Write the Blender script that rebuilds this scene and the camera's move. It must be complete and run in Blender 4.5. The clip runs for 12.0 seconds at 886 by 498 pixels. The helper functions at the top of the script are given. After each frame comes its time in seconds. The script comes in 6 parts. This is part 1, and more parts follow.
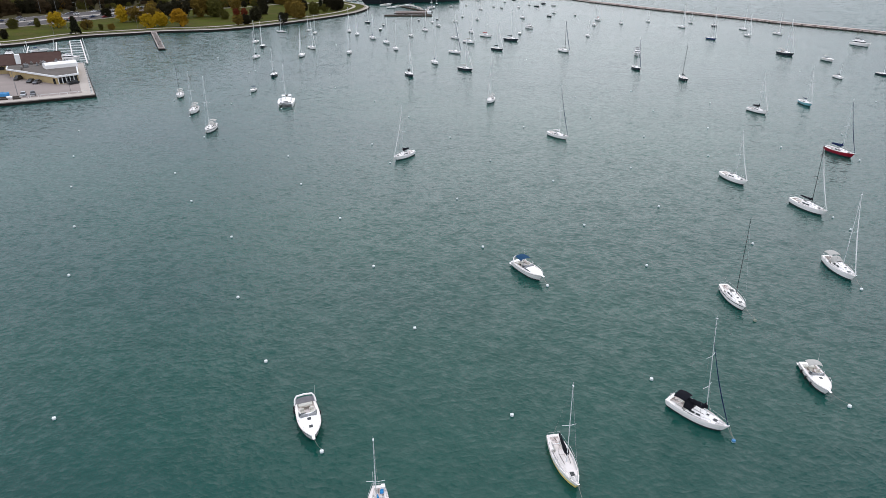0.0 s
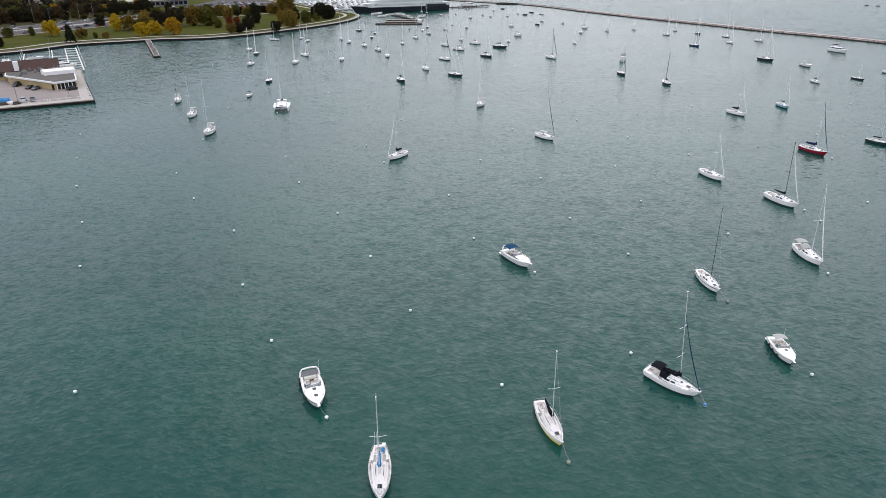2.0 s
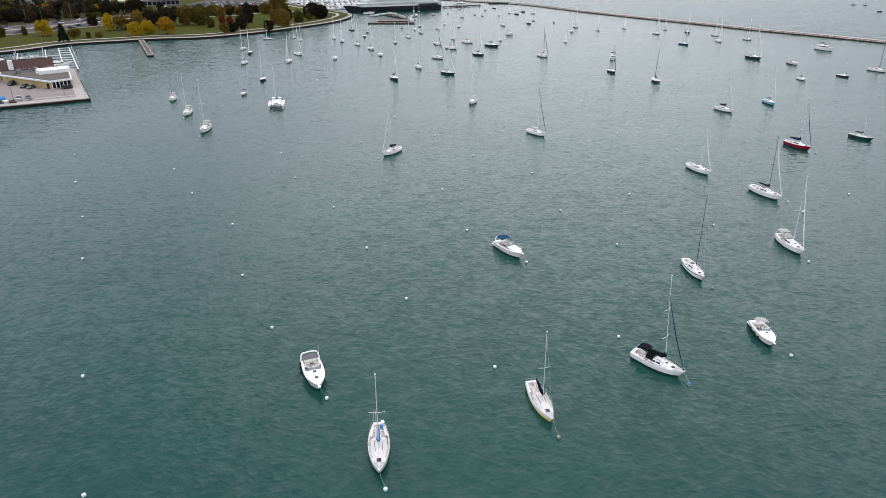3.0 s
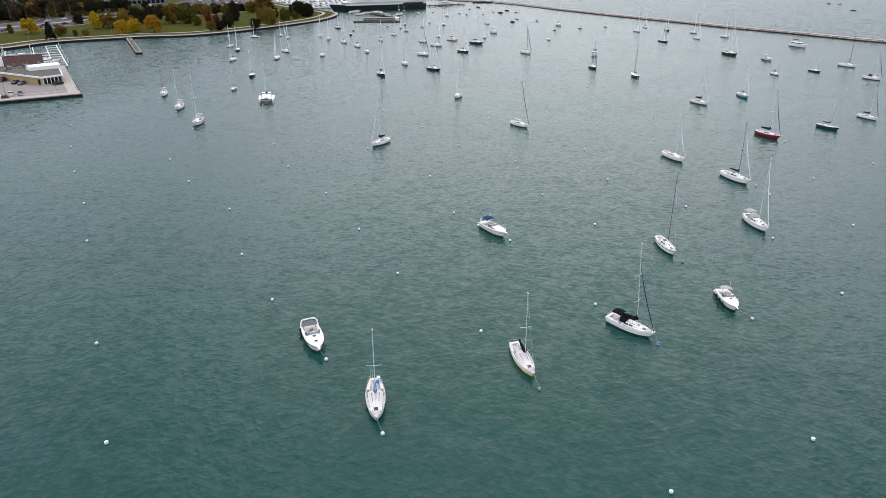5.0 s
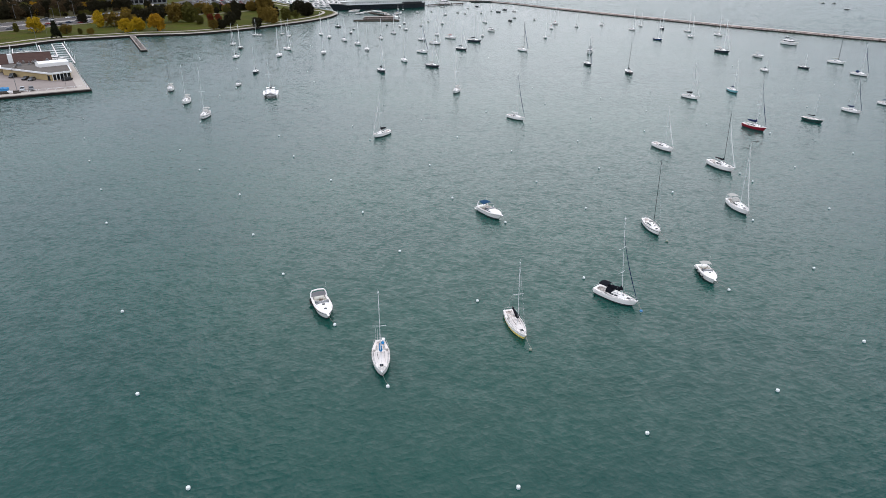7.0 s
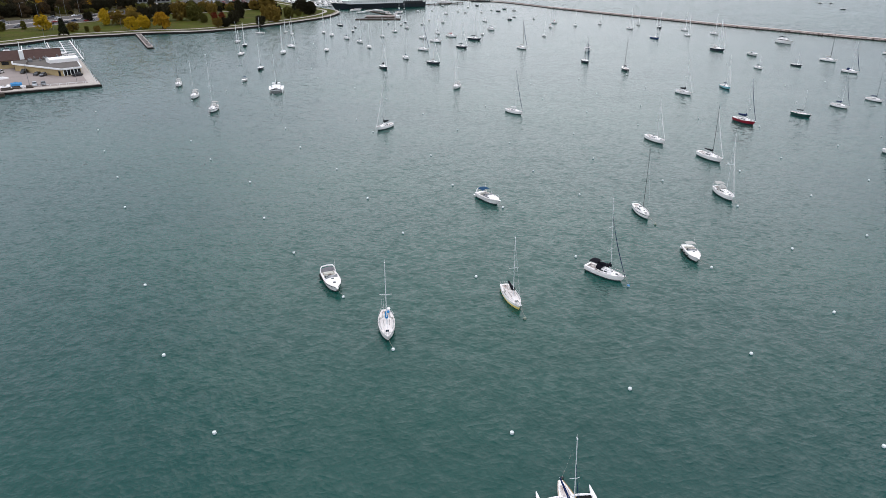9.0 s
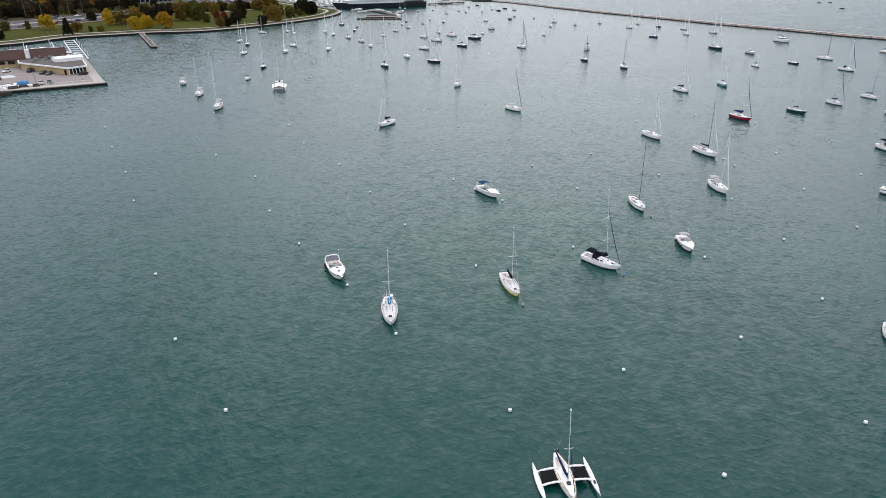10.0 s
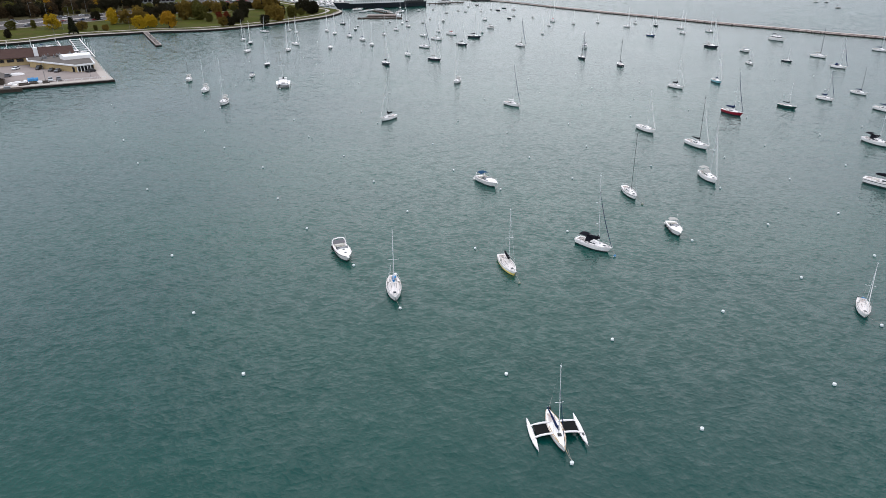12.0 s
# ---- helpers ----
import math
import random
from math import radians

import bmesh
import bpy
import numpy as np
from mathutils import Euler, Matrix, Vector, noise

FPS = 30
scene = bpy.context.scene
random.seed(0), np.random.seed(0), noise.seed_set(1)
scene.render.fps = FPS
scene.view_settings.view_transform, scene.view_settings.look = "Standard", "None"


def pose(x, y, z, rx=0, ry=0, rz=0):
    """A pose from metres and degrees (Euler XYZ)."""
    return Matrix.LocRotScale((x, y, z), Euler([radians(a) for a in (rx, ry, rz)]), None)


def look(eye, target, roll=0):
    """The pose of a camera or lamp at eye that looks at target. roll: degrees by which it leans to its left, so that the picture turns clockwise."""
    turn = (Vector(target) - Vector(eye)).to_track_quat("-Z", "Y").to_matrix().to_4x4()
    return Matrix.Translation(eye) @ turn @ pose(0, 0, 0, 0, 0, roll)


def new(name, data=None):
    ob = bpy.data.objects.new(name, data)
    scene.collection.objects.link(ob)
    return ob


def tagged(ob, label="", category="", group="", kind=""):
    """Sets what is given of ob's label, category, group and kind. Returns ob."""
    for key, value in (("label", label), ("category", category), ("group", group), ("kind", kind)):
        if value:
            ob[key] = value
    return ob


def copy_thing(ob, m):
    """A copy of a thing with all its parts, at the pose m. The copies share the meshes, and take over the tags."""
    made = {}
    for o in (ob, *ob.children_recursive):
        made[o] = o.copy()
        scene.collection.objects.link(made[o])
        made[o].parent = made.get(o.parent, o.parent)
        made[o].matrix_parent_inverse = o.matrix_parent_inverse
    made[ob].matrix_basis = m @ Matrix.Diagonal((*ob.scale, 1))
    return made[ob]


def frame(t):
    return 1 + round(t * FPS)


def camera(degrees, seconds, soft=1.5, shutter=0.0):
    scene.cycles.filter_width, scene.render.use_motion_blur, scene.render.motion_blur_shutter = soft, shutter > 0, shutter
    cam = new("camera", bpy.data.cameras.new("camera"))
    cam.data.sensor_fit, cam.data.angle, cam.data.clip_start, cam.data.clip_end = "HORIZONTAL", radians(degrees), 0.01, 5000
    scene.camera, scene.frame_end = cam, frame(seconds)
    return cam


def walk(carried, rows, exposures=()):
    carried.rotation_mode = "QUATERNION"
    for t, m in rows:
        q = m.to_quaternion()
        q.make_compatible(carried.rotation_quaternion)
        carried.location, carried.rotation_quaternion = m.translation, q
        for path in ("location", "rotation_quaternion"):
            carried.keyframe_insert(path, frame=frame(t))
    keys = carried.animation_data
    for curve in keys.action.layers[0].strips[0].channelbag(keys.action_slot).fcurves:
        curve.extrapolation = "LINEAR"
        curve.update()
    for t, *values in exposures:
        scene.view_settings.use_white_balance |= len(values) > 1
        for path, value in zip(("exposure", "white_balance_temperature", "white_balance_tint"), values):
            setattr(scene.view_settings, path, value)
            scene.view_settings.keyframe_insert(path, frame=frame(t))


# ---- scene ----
cam = camera(70.0, 12.0, 0.65)
PATH = [
    (0, (0.014, 5.756, 52.65), (-0.131, 7.552, 51.783), 0.1),
    (0.5, (0.059, 4.01, 52.586), (-0.08, 5.819, 51.743), 0.0),
    (1, (0.051, 2.242, 52.495), (-0.081, 4.052, 51.653), 0.1),
    (1.5, (0.11, 0.336, 52.397), (-0.016, 2.145, 51.554), 0.1),
    (2, (0.204, -1.601, 52.361), (0.086, 0.209, 51.518), 0.1),
    (2.5, (0.21, -3.524, 52.309), (0.102, -1.714, 51.466), 0.1),
    (3, (0.215, -5.425, 52.244), (0.119, -3.614, 51.401), 0.1),
    (5, (0.203, -13.579, 51.609), (0.15, -11.766, 50.766), 0.2),
    (5.5, (0.224, -15.73, 51.543), (0.171, -13.916, 50.701), 0.2),
    (6, (0.355, -17.945, 51.445), (0.303, -16.132, 50.603), 0.2),
    (6.5, (0.328, -20.115, 51.352), (0.278, -18.302, 50.509), 0.2),
    (7, (0.38, -22.231, 51.262), (0.331, -20.418, 50.42), 0.2),
    (9, (0.458, -30.425, 51.023), (0.409, -28.612, 50.181), 0.3),
    (9.5, (0.497, -32.384, 50.959), (0.447, -30.571, 50.117), 0.3),
    (10, (0.576, -34.314, 50.858), (0.524, -32.501, 50.016), 0.2),
    (10.5, (0.62, -36.222, 50.734), (0.569, -34.408, 49.892), 0.2),
    (11, (0.654, -37.998, 50.619), (0.602, -36.184, 49.777), 0.2),
    (11.5, (0.587, -39.694, 50.565), (0.535, -37.88, 49.724), 0.1),
    (12, (0.571, -41.43, 50.587), (0.52, -39.616, 49.746), 0.2),
]
walk(cam, [(t, look(eye, target, roll)) for t, eye, target, roll in PATH])

# ---- world and sun: an overcast autumn day ----
world = bpy.data.worlds.new("overcast_sky")
scene.world = world
world.use_nodes = True
wn, wl = world.node_tree.nodes, world.node_tree.links
sky = wn.new("ShaderNodeTexSky")
sky.sky_type = "NISHITA"
sky.sun_disc = False
sky.sun_elevation, sky.sun_rotation = radians(34), radians(8)
sky.dust_density, sky.air_density = 4.0, 1.0
cloud = wn.new("ShaderNodeMixRGB")
cloud.inputs[0].default_value = 0.95
# an overcast sky is brighter overhead than at its rim
way, height, rise = wn.new("ShaderNodeTexCoord"), wn.new("ShaderNodeSeparateXYZ"), wn.new("ShaderNodeMapRange")
rise.interpolation_type = "SMOOTHSTEP"
rise.inputs[1].default_value, rise.inputs[2].default_value = -0.1, 0.45
rise.inputs[3].default_value, rise.inputs[4].default_value = 0.46, 1.17
grey = wn.new("ShaderNodeVectorMath")
grey.operation = "SCALE"
grey.inputs[0].default_value = (11.3, 12.15, 13.9)
wl.new(way.outputs["Generated"], height.inputs[0])
# and a little brighter towards -X than towards +X
lean, glow = wn.new("ShaderNodeMath"), wn.new("ShaderNodeMath")
lean.operation, glow.operation = "MULTIPLY_ADD", "MULTIPLY"
lean.inputs[1].default_value, lean.inputs[2].default_value = -0.06, 1.0
wl.new(height.outputs["X"], lean.inputs[0])
wl.new(height.outputs["Z"], rise.inputs[0])
wl.new(rise.outputs[0], glow.inputs[0])
wl.new(lean.outputs[0], glow.inputs[1])
wl.new(glow.outputs[0], grey.inputs["Scale"])
wl.new(grey.outputs[0], cloud.inputs[2])
veil = wn.new("ShaderNodeHueSaturation")
veil.inputs["Saturation"].default_value = 0.15
wl.new(sky.outputs[0], veil.inputs["Color"])
wl.new(veil.outputs[0], cloud.inputs[1])
wl.new(cloud.outputs[0], wn["Background"].inputs[0])
wn["Background"].inputs[1].default_value = 0.1

sun_data = bpy.data.lights.new("sun", "SUN")
sun_data.energy, sun_data.angle, sun_data.color = 0.5, radians(60), (1.0, 0.97, 0.93)
sun = new("sun", sun_data)
sun.matrix_world = look((0, 0, 300), (-12, -86, 242))


# ---- materials ----
def mat(name, color, rough=0.5, metal=0.0, var=0.12, scale=1.5, bump=0.0, fine=20.0, random_tint=0.0):
    m = bpy.data.materials.new(name)
    m.use_nodes = True
    n, l = m.node_tree.nodes, m.node_tree.links
    b = n["Principled BSDF"]
    b.inputs["Roughness"].default_value, b.inputs["Metallic"].default_value = rough, metal
    if rough >= 0.75:
        b.inputs["Specular IOR Level"].default_value = 0.04
    tc = n.new("ShaderNodeTexCoord")
    big, small = n.new("ShaderNodeTexNoise"), n.new("ShaderNodeTexNoise")
    big.inputs["Scale"].default_value, small.inputs["Scale"].default_value = scale, fine
    big.inputs["Detail"].default_value, small.inputs["Detail"].default_value = 4, 3
    add = n.new("ShaderNodeMath")
    add.operation = "ADD"
    for t in (big, small):
        l.new(tc.outputs["Object"], t.inputs["Vector"])
    l.new(big.outputs["Fac"], add.inputs[0])
    l.new(small.outputs["Fac"], add.inputs[1])
    last = add.outputs[0]
    if random_tint:
        info, tint = n.new("ShaderNodeObjectInfo"), n.new("ShaderNodeMath")
        tint.operation = "MULTIPLY_ADD"
        tint.inputs[1].default_value = random_tint
        l.new(info.outputs["Random"], tint.inputs[0])
        l.new(last, tint.inputs[2])
        last = tint.outputs[0]
    ramp = n.new("ShaderNodeMapRange")
    ramp.inputs[1].default_value, ramp.inputs[2].default_value = 0.5, 1.5 + random_tint
    ramp.inputs[3].default_value, ramp.inputs[4].default_value = 1 - var, 1 + var
    l.new(last, ramp.inputs[0])
    mul = n.new("ShaderNodeVectorMath")
    mul.operation = "SCALE"
    mul.inputs[0].default_value = color
    l.new(ramp.outputs[0], mul.inputs["Scale"])
    l.new(mul.outputs[0], b.inputs["Base Color"])
    if bump:
        bp = n.new("ShaderNodeBump")
        bp.inputs["Strength"].default_value, bp.inputs["Distance"].default_value = 0.6, bump
        l.new(small.outputs["Fac"], bp.inputs["Height"])
        l.new(bp.outputs[0], b.inputs["Normal"])
    return m


def glass(name, color, rough=0.05, clear=0.6):
    m = bpy.data.materials.new(name)
    m.use_nodes = True
    b = m.node_tree.nodes["Principled BSDF"]
    b.inputs["Base Color"].default_value = (*color, 1)
    b.inputs["Roughness"].default_value, b.inputs["IOR"].default_value = rough, 1.45
    b.inputs["Transmission Weight"].default_value = clear
    return m


def water_material():
    m = bpy.data.materials.new("harbour_water")
    m.use_nodes = True
    n, l = m.node_tree.nodes, m.node_tree.links
    b = n["Principled BSDF"]
    b.inputs["Roughness"].default_value, b.inputs["IOR"].default_value = 0.17, 1.33
    b.inputs["Specular IOR Level"].default_value = 0.41
    geo = n.new("ShaderNodeNewGeometry")

    def waves(size, stretch, turn, detail, rough=0.55, colour=False, ridged=False):
        mp, t = n.new("ShaderNodeMapping"), n.new("ShaderNodeTexNoise")
        mp.inputs["Rotation"].default_value[2] = radians(turn)
        mp.inputs["Scale"].default_value = (1 / (size * stretch), 1 / size, 1 / size)
        t.inputs["Scale"].default_value, t.inputs["Detail"].default_value = 1.0, detail
        t.inputs["Roughness"].default_value = rough
        if ridged:
            t.noise_type, t.normalize = "RIDGED_MULTIFRACTAL", True
            t.inputs["Gain"].default_value, t.inputs["Offset"].default_value = 1.6, 0.9
        l.new(geo.outputs["Position"], mp.inputs["Vector"])
        l.new(mp.outputs[0], t.inputs["Vector"])
        return t.outputs["Color"] if colour else t.outputs["Fac"]

    # wave slopes: each layer tilts the surface by its own noise, stronger where a gust roughens it
    gust, reach = waves(24, 2.2, 35, 2), n.new("ShaderNodeMapRange")
    reach.inputs[1].default_value, reach.inputs[2].default_value = 0.35, 0.65
    reach.inputs[3].default_value, reach.inputs[4].default_value = 0.88, 1.08
    l.new(gust, reach.inputs[0])
    # short chop between the club and the pier
    side, fresh, gusts = n.new("ShaderNodeVectorMath"), n.new("ShaderNodeMapRange"), n.new("ShaderNodeMath")
    side.operation, gusts.operation = "DOT_PRODUCT", "MULTIPLY"
    side.inputs[1].default_value = (1, -0.1, 0)
    l.new(geo.outputs["Position"], side.inputs[0])
    fresh.inputs[1].default_value, fresh.inputs[2].default_value = -195, -150
    fresh.inputs[3].default_value, fresh.inputs[4].default_value = 2.9, 1.0
    l.new(side.outputs["Value"], fresh.inputs[0])
    # the open lake beyond the breakwater is rougher than the harbour
    lake, rough_lake, chop = n.new("ShaderNodeVectorMath"), n.new("ShaderNodeMapRange"), n.new("ShaderNodeMath")
    lake.operation, chop.operation = "DOT_PRODUCT", "MULTIPLY"
    lake.inputs[1].default_value = (0.82, 0.57, 0)
    l.new(geo.outputs["Position"], lake.inputs[0])
    rough_lake.inputs[1].default_value, rough_lake.inputs[2].default_value = 480, 492
    rough_lake.inputs[3].default_value, rough_lake.inputs[4].default_value = 1.0, 3.3
    l.new(lake.outputs["Value"], rough_lake.inputs[0])
    l.new(fresh.outputs[0], chop.inputs[0])
    l.new(rough_lake.outputs[0], chop.inputs[1])
    ripple = n.new("ShaderNodeMapRange")
    ripple.inputs[1].default_value, ripple.inputs[2].default_value = 1.0, 3.0
    ripple.inputs[3].default_value, ripple.inputs[4].default_value = 1.0, 2.9
    l.new(chop.outputs[0], ripple.inputs[0])
    l.new(reach.outputs[0], gusts.inputs[0])
    l.new(ripple.outputs[0], gusts.inputs[1])
    total = None
    for size, stretch, turn, detail, slope in WAVES:
        tilt, push = n.new("ShaderNodeVectorMath"), n.new("ShaderNodeVectorMath")
        tilt.operation, push.operation = "SUBTRACT", "MULTIPLY"
        tilt.inputs[1].default_value = (0.5, 0.5, 0.5)
        push.inputs[1].default_value = (slope * 0.8, slope, 0)
        l.new(waves(size, stretch, turn, detail, 0.55, True), tilt.inputs[0])
        l.new(tilt.outputs[0], push.inputs[0])
        if total:
            both = n.new("ShaderNodeVectorMath")
            l.new(total, both.inputs[0])
            l.new(push.outputs[0], both.inputs[1])
            total = both.outputs[0]
        else:
            total = push.outputs[0]
    gain, up, unit = n.new("ShaderNodeVectorMath"), n.new("ShaderNodeVectorMath"), n.new("ShaderNodeVectorMath")
    gain.operation, unit.operation = "SCALE", "NORMALIZE"
    up.inputs[1].default_value = (0, 0, 1)
    l.new(total, gain.inputs[0])
    l.new(gusts.outputs[0], gain.inputs["Scale"])
    long_tilt, long_push, share = n.new("ShaderNodeVectorMath"), n.new("ShaderNodeVectorMath"), n.new("ShaderNodeMath")
    long_tilt.operation, long_push.operation, share.operation = "SUBTRACT", "SCALE", "MULTIPLY_ADD"
    long_tilt.inputs[1].default_value = (0.5, 0.5, 0.5)
    share.inputs[1].default_value, share.inputs[2].default_value = 0.4, -0.4
    l.new(chop.outputs[0], share.inputs[0])
    l.new(waves(2.4, 2.0, 10, 2, 0.5, True), long_tilt.inputs[0])
    l.new(long_tilt.outputs[0], long_push.inputs[0])
    l.new(share.outputs[0], long_push.inputs["Scale"])
    flat, joint = n.new("ShaderNodeVectorMath"), n.new("ShaderNodeVectorMath")
    flat.operation = "MULTIPLY"
    flat.inputs[1].default_value = (0.8, 1, 0)
    l.new(long_push.outputs[0], flat.inputs[0])
    l.new(gain.outputs[0], joint.inputs[0])
    l.new(flat.outputs[0], joint.inputs[1])
    l.new(joint.outputs[0], up.inputs[0])
    l.new(up.outputs[0], unit.inputs[0])
    normal = unit.outputs[0]
    for size, stretch, turn, detail, height in CRESTS:
        bp = n.new("ShaderNodeBump")
        bp.inputs["Distance"].default_value = height
        l.new(gusts.outputs[0], bp.inputs["Strength"])
        l.new(waves(size, stretch, turn, detail, 0.5, False, True), bp.inputs["Height"])
        l.new(normal, bp.inputs["Normal"])
        normal = bp.outputs[0]
    l.new(normal, b.inputs["Normal"])
    # uneven reflection put into the base colour as broad greener and bluer patches
    patch, fine = waves(70, 1.8, 60, 3), waves(5.5, 2.4, 12, 3)
    mix = n.new("ShaderNodeMixRGB")
    mix.inputs[1].default_value, mix.inputs[2].default_value = (*WATER_BLUE, 1), (*WATER_GREEN, 1)
    ramp = n.new("ShaderNodeMapRange")
    ramp.inputs[1].default_value, ramp.inputs[2].default_value = 0.36, 0.64
    l.new(patch, ramp.inputs[0])
    l.new(ramp.outputs[0], mix.inputs[0])
    tone = n.new("ShaderNodeMapRange")
    tone.inputs[1].default_value, tone.inputs[2].default_value = 0.3, 0.7
    tone.inputs[3].default_value, tone.inputs[4].default_value = 0.95, 1.05
    l.new(fine, tone.inputs[0])
    mul = n.new("ShaderNodeVectorMath")
    mul.operation = "SCALE"
    l.new(mix.outputs[0], mul.inputs[0])
    l.new(tone.outputs[0], mul.inputs["Scale"])
    l.new(mul.outputs[0], b.inputs["Base Color"])
    return m


# wave length, crest stretch, turn, detail, slope
WAVES = ((5.5, 1.5, 12, 1, 0.06), (2.3, 1.3, 24, 1, 0.19), (1.25, 1.25, -30, 2, 0.31), (0.65, 1.2, 48, 2, 0.3), (0.25, 1.1, 6, 1, 0.12))
CRESTS = ((1.5, 1.3, 28, 1, 0.036), (0.75, 1.2, -26, 1, 0.017))
WATER_BLUE, WATER_GREEN = (0.003, 0.0425, 0.0362), (0.003, 0.0505, 0.038)
WATER = water_material()
GEL = mat("white_gelcoat", (0.9, 0.85, 0.82), 0.25, 0, 0.06, 0.8, 0, 8, 0.2)
DECK = mat("pale_deck", (0.75, 0.675, 0.635), 0.6, 0, 0.1, 0.9, 0.002, 12, 0.3)
CREAM = mat("yellow_gelcoat", (0.86, 0.66, 0.19), 0.3, 0, 0.06)
NAVY = mat("dark_gelcoat", (0.02, 0.024, 0.035), 0.2, 0, 0.2, 1, 0, 8, 0.8)
BLUEHULL = mat("blue_gelcoat", (0.02, 0.04, 0.13), 0.25)
REDHULL = mat("red_gelcoat", (0.26, 0.006, 0.022), 0.3)
TEALHULL = mat("pale_teal_gelcoat", (0.2, 0.43, 0.48), 0.3)
GREENHULL = mat("green_gelcoat", (0.012, 0.05, 0.042), 0.25)
BOTTOM = mat("antifouling", (0.025, 0.028, 0.032), 0.7, 0, 0.3)
BLACKCLOTH = mat("black_canvas", (0.012, 0.012, 0.016), 0.85, 0, 0.3, 2, 0.01, 6)
BLUECLOTH = mat("blue_canvas", (0.03, 0.19, 0.42), 0.8, 0, 0.2, 2, 0.01, 6)
NAVYCLOTH = mat("navy_canvas", (0.014, 0.024, 0.07), 0.8, 0, 0.2, 2, 0.01, 6)
REDCLOTH = mat("red_canvas", (0.4, 0.05, 0.05), 0.8, 0, 0.2, 2, 0.01, 6)
GREYCLOTH = mat("beige_canvas", (0.42, 0.4, 0.37), 0.8, 0, 0.15, 2, 0.01, 6)
SAILCLOTH = mat("white_sailcloth", (0.82, 0.79, 0.76), 0.7, 0, 0.08)
ALU = mat("aluminium_spar", (0.78, 0.78, 0.77), 0.45, 0.15, 0.06)
BLACKSPAR = mat("carbon_spar", (0.02, 0.02, 0.023), 0.35, 0, 0.1)
STEEL = mat("stainless_tube", (0.6, 0.6, 0.6), 0.25, 0.9, 0.05)
NONSKID = mat("grey_non_skid", (0.5, 0.47, 0.45), 0.8, 0, 0.12, 1.5, 0.003, 30)
RUBBER = mat("black_rubber", (0.012, 0.012, 0.013), 0.6)
TINT = glass("tinted_acrylic", (0.025, 0.03, 0.035))
SCREEN = glass("smoked_screen", (0.16, 0.17, 0.18))
MESH = mat("grey_mesh_curtain", (0.2, 0.19, 0.2), 0.7, 0, 0.2, 3, 0.004, 30)
VARNISH = mat("varnished_wood", (0.42, 0.27, 0.12), 0.35, 0, 0.2, 2, 0, 12)
VINYL = mat("cream_vinyl", (0.6, 0.57, 0.5), 0.5)
NET = mat("black_netting", (0.014, 0.014, 0.014), 0.9, 0, 0.3, 6, 0.01, 30)
BUOYWHITE = mat("weathered_white_plastic", (0.74, 0.76, 0.73), 0.5, 0, 0.12, 3, 0.004, 18, 0.3)
BANDGREY = mat("faded_band", (0.36, 0.44, 0.48), 0.5)
ROYALCLOTH = mat("royal_blue_canvas", (0.02, 0.06, 0.12), 0.8, 0, 0.2, 2, 0.01, 6)
BUOYBLUE = mat("blue_plastic", (0.06, 0.22, 0.42), 0.5)
WEED = mat("weedy_plastic", (0.27, 0.29, 0.23), 0.8, 0, 0.4, 3, 0.02, 12)
ROPE = mat("mooring_rope", (0.3, 0.28, 0.24), 0.9)
CONCRETE = mat("worn_concrete", (0.3, 0.25, 0.228), 0.85, 0, 0.22, 0.15, 0.02, 2.0, 0.35)
PALECONC = mat("pale_concrete", (0.44, 0.385, 0.34), 0.85, 0, 0.16, 0.2, 0.02, 2.0, 0.3)
SEAWALL = mat("wet_seawall", (0.022, 0.019, 0.017), 0.8, 0, 0.4, 0.4, 0.05, 3.0)
GRASS = mat("autumn_lawn", (0.052, 0.058, 0.007), 0.95, 0, 0.7, 0.04, 0.05, 1.2)
def littered(m, rgb, size, share):
    """Drifts of fallen leaves over a ground material."""
    n, l = m.node_tree.nodes, m.node_tree.links
    b = n["Principled BSDF"]
    was = b.inputs["Base Color"].links[0].from_socket
    geo, big, fine, both = n.new("ShaderNodeNewGeometry"), n.new("ShaderNodeTexNoise"), n.new("ShaderNodeTexNoise"), n.new("ShaderNodeMath")
    big.inputs["Scale"].default_value, fine.inputs["Scale"].default_value = 1 / size, 0.8
    big.inputs["Detail"].default_value = 5
    both.operation = "MULTIPLY"
    for t, k in ((big, 0), (fine, 1)):
        l.new(geo.outputs["Position"], t.inputs["Vector"])
        l.new(t.outputs["Fac"], both.inputs[k])
    step, mix = n.new("ShaderNodeMapRange"), n.new("ShaderNodeMixRGB")
    step.inputs[1].default_value, step.inputs[2].default_value = 0.34 - share, 0.42 - share
    mix.inputs[2].default_value = (*rgb, 1)
    l.new(both.outputs[0], step.inputs[0])
    l.new(step.outputs[0], mix.inputs[0])
    l.new(was, mix.inputs[1])
    l.new(mix.outputs[0], b.inputs["Base Color"])


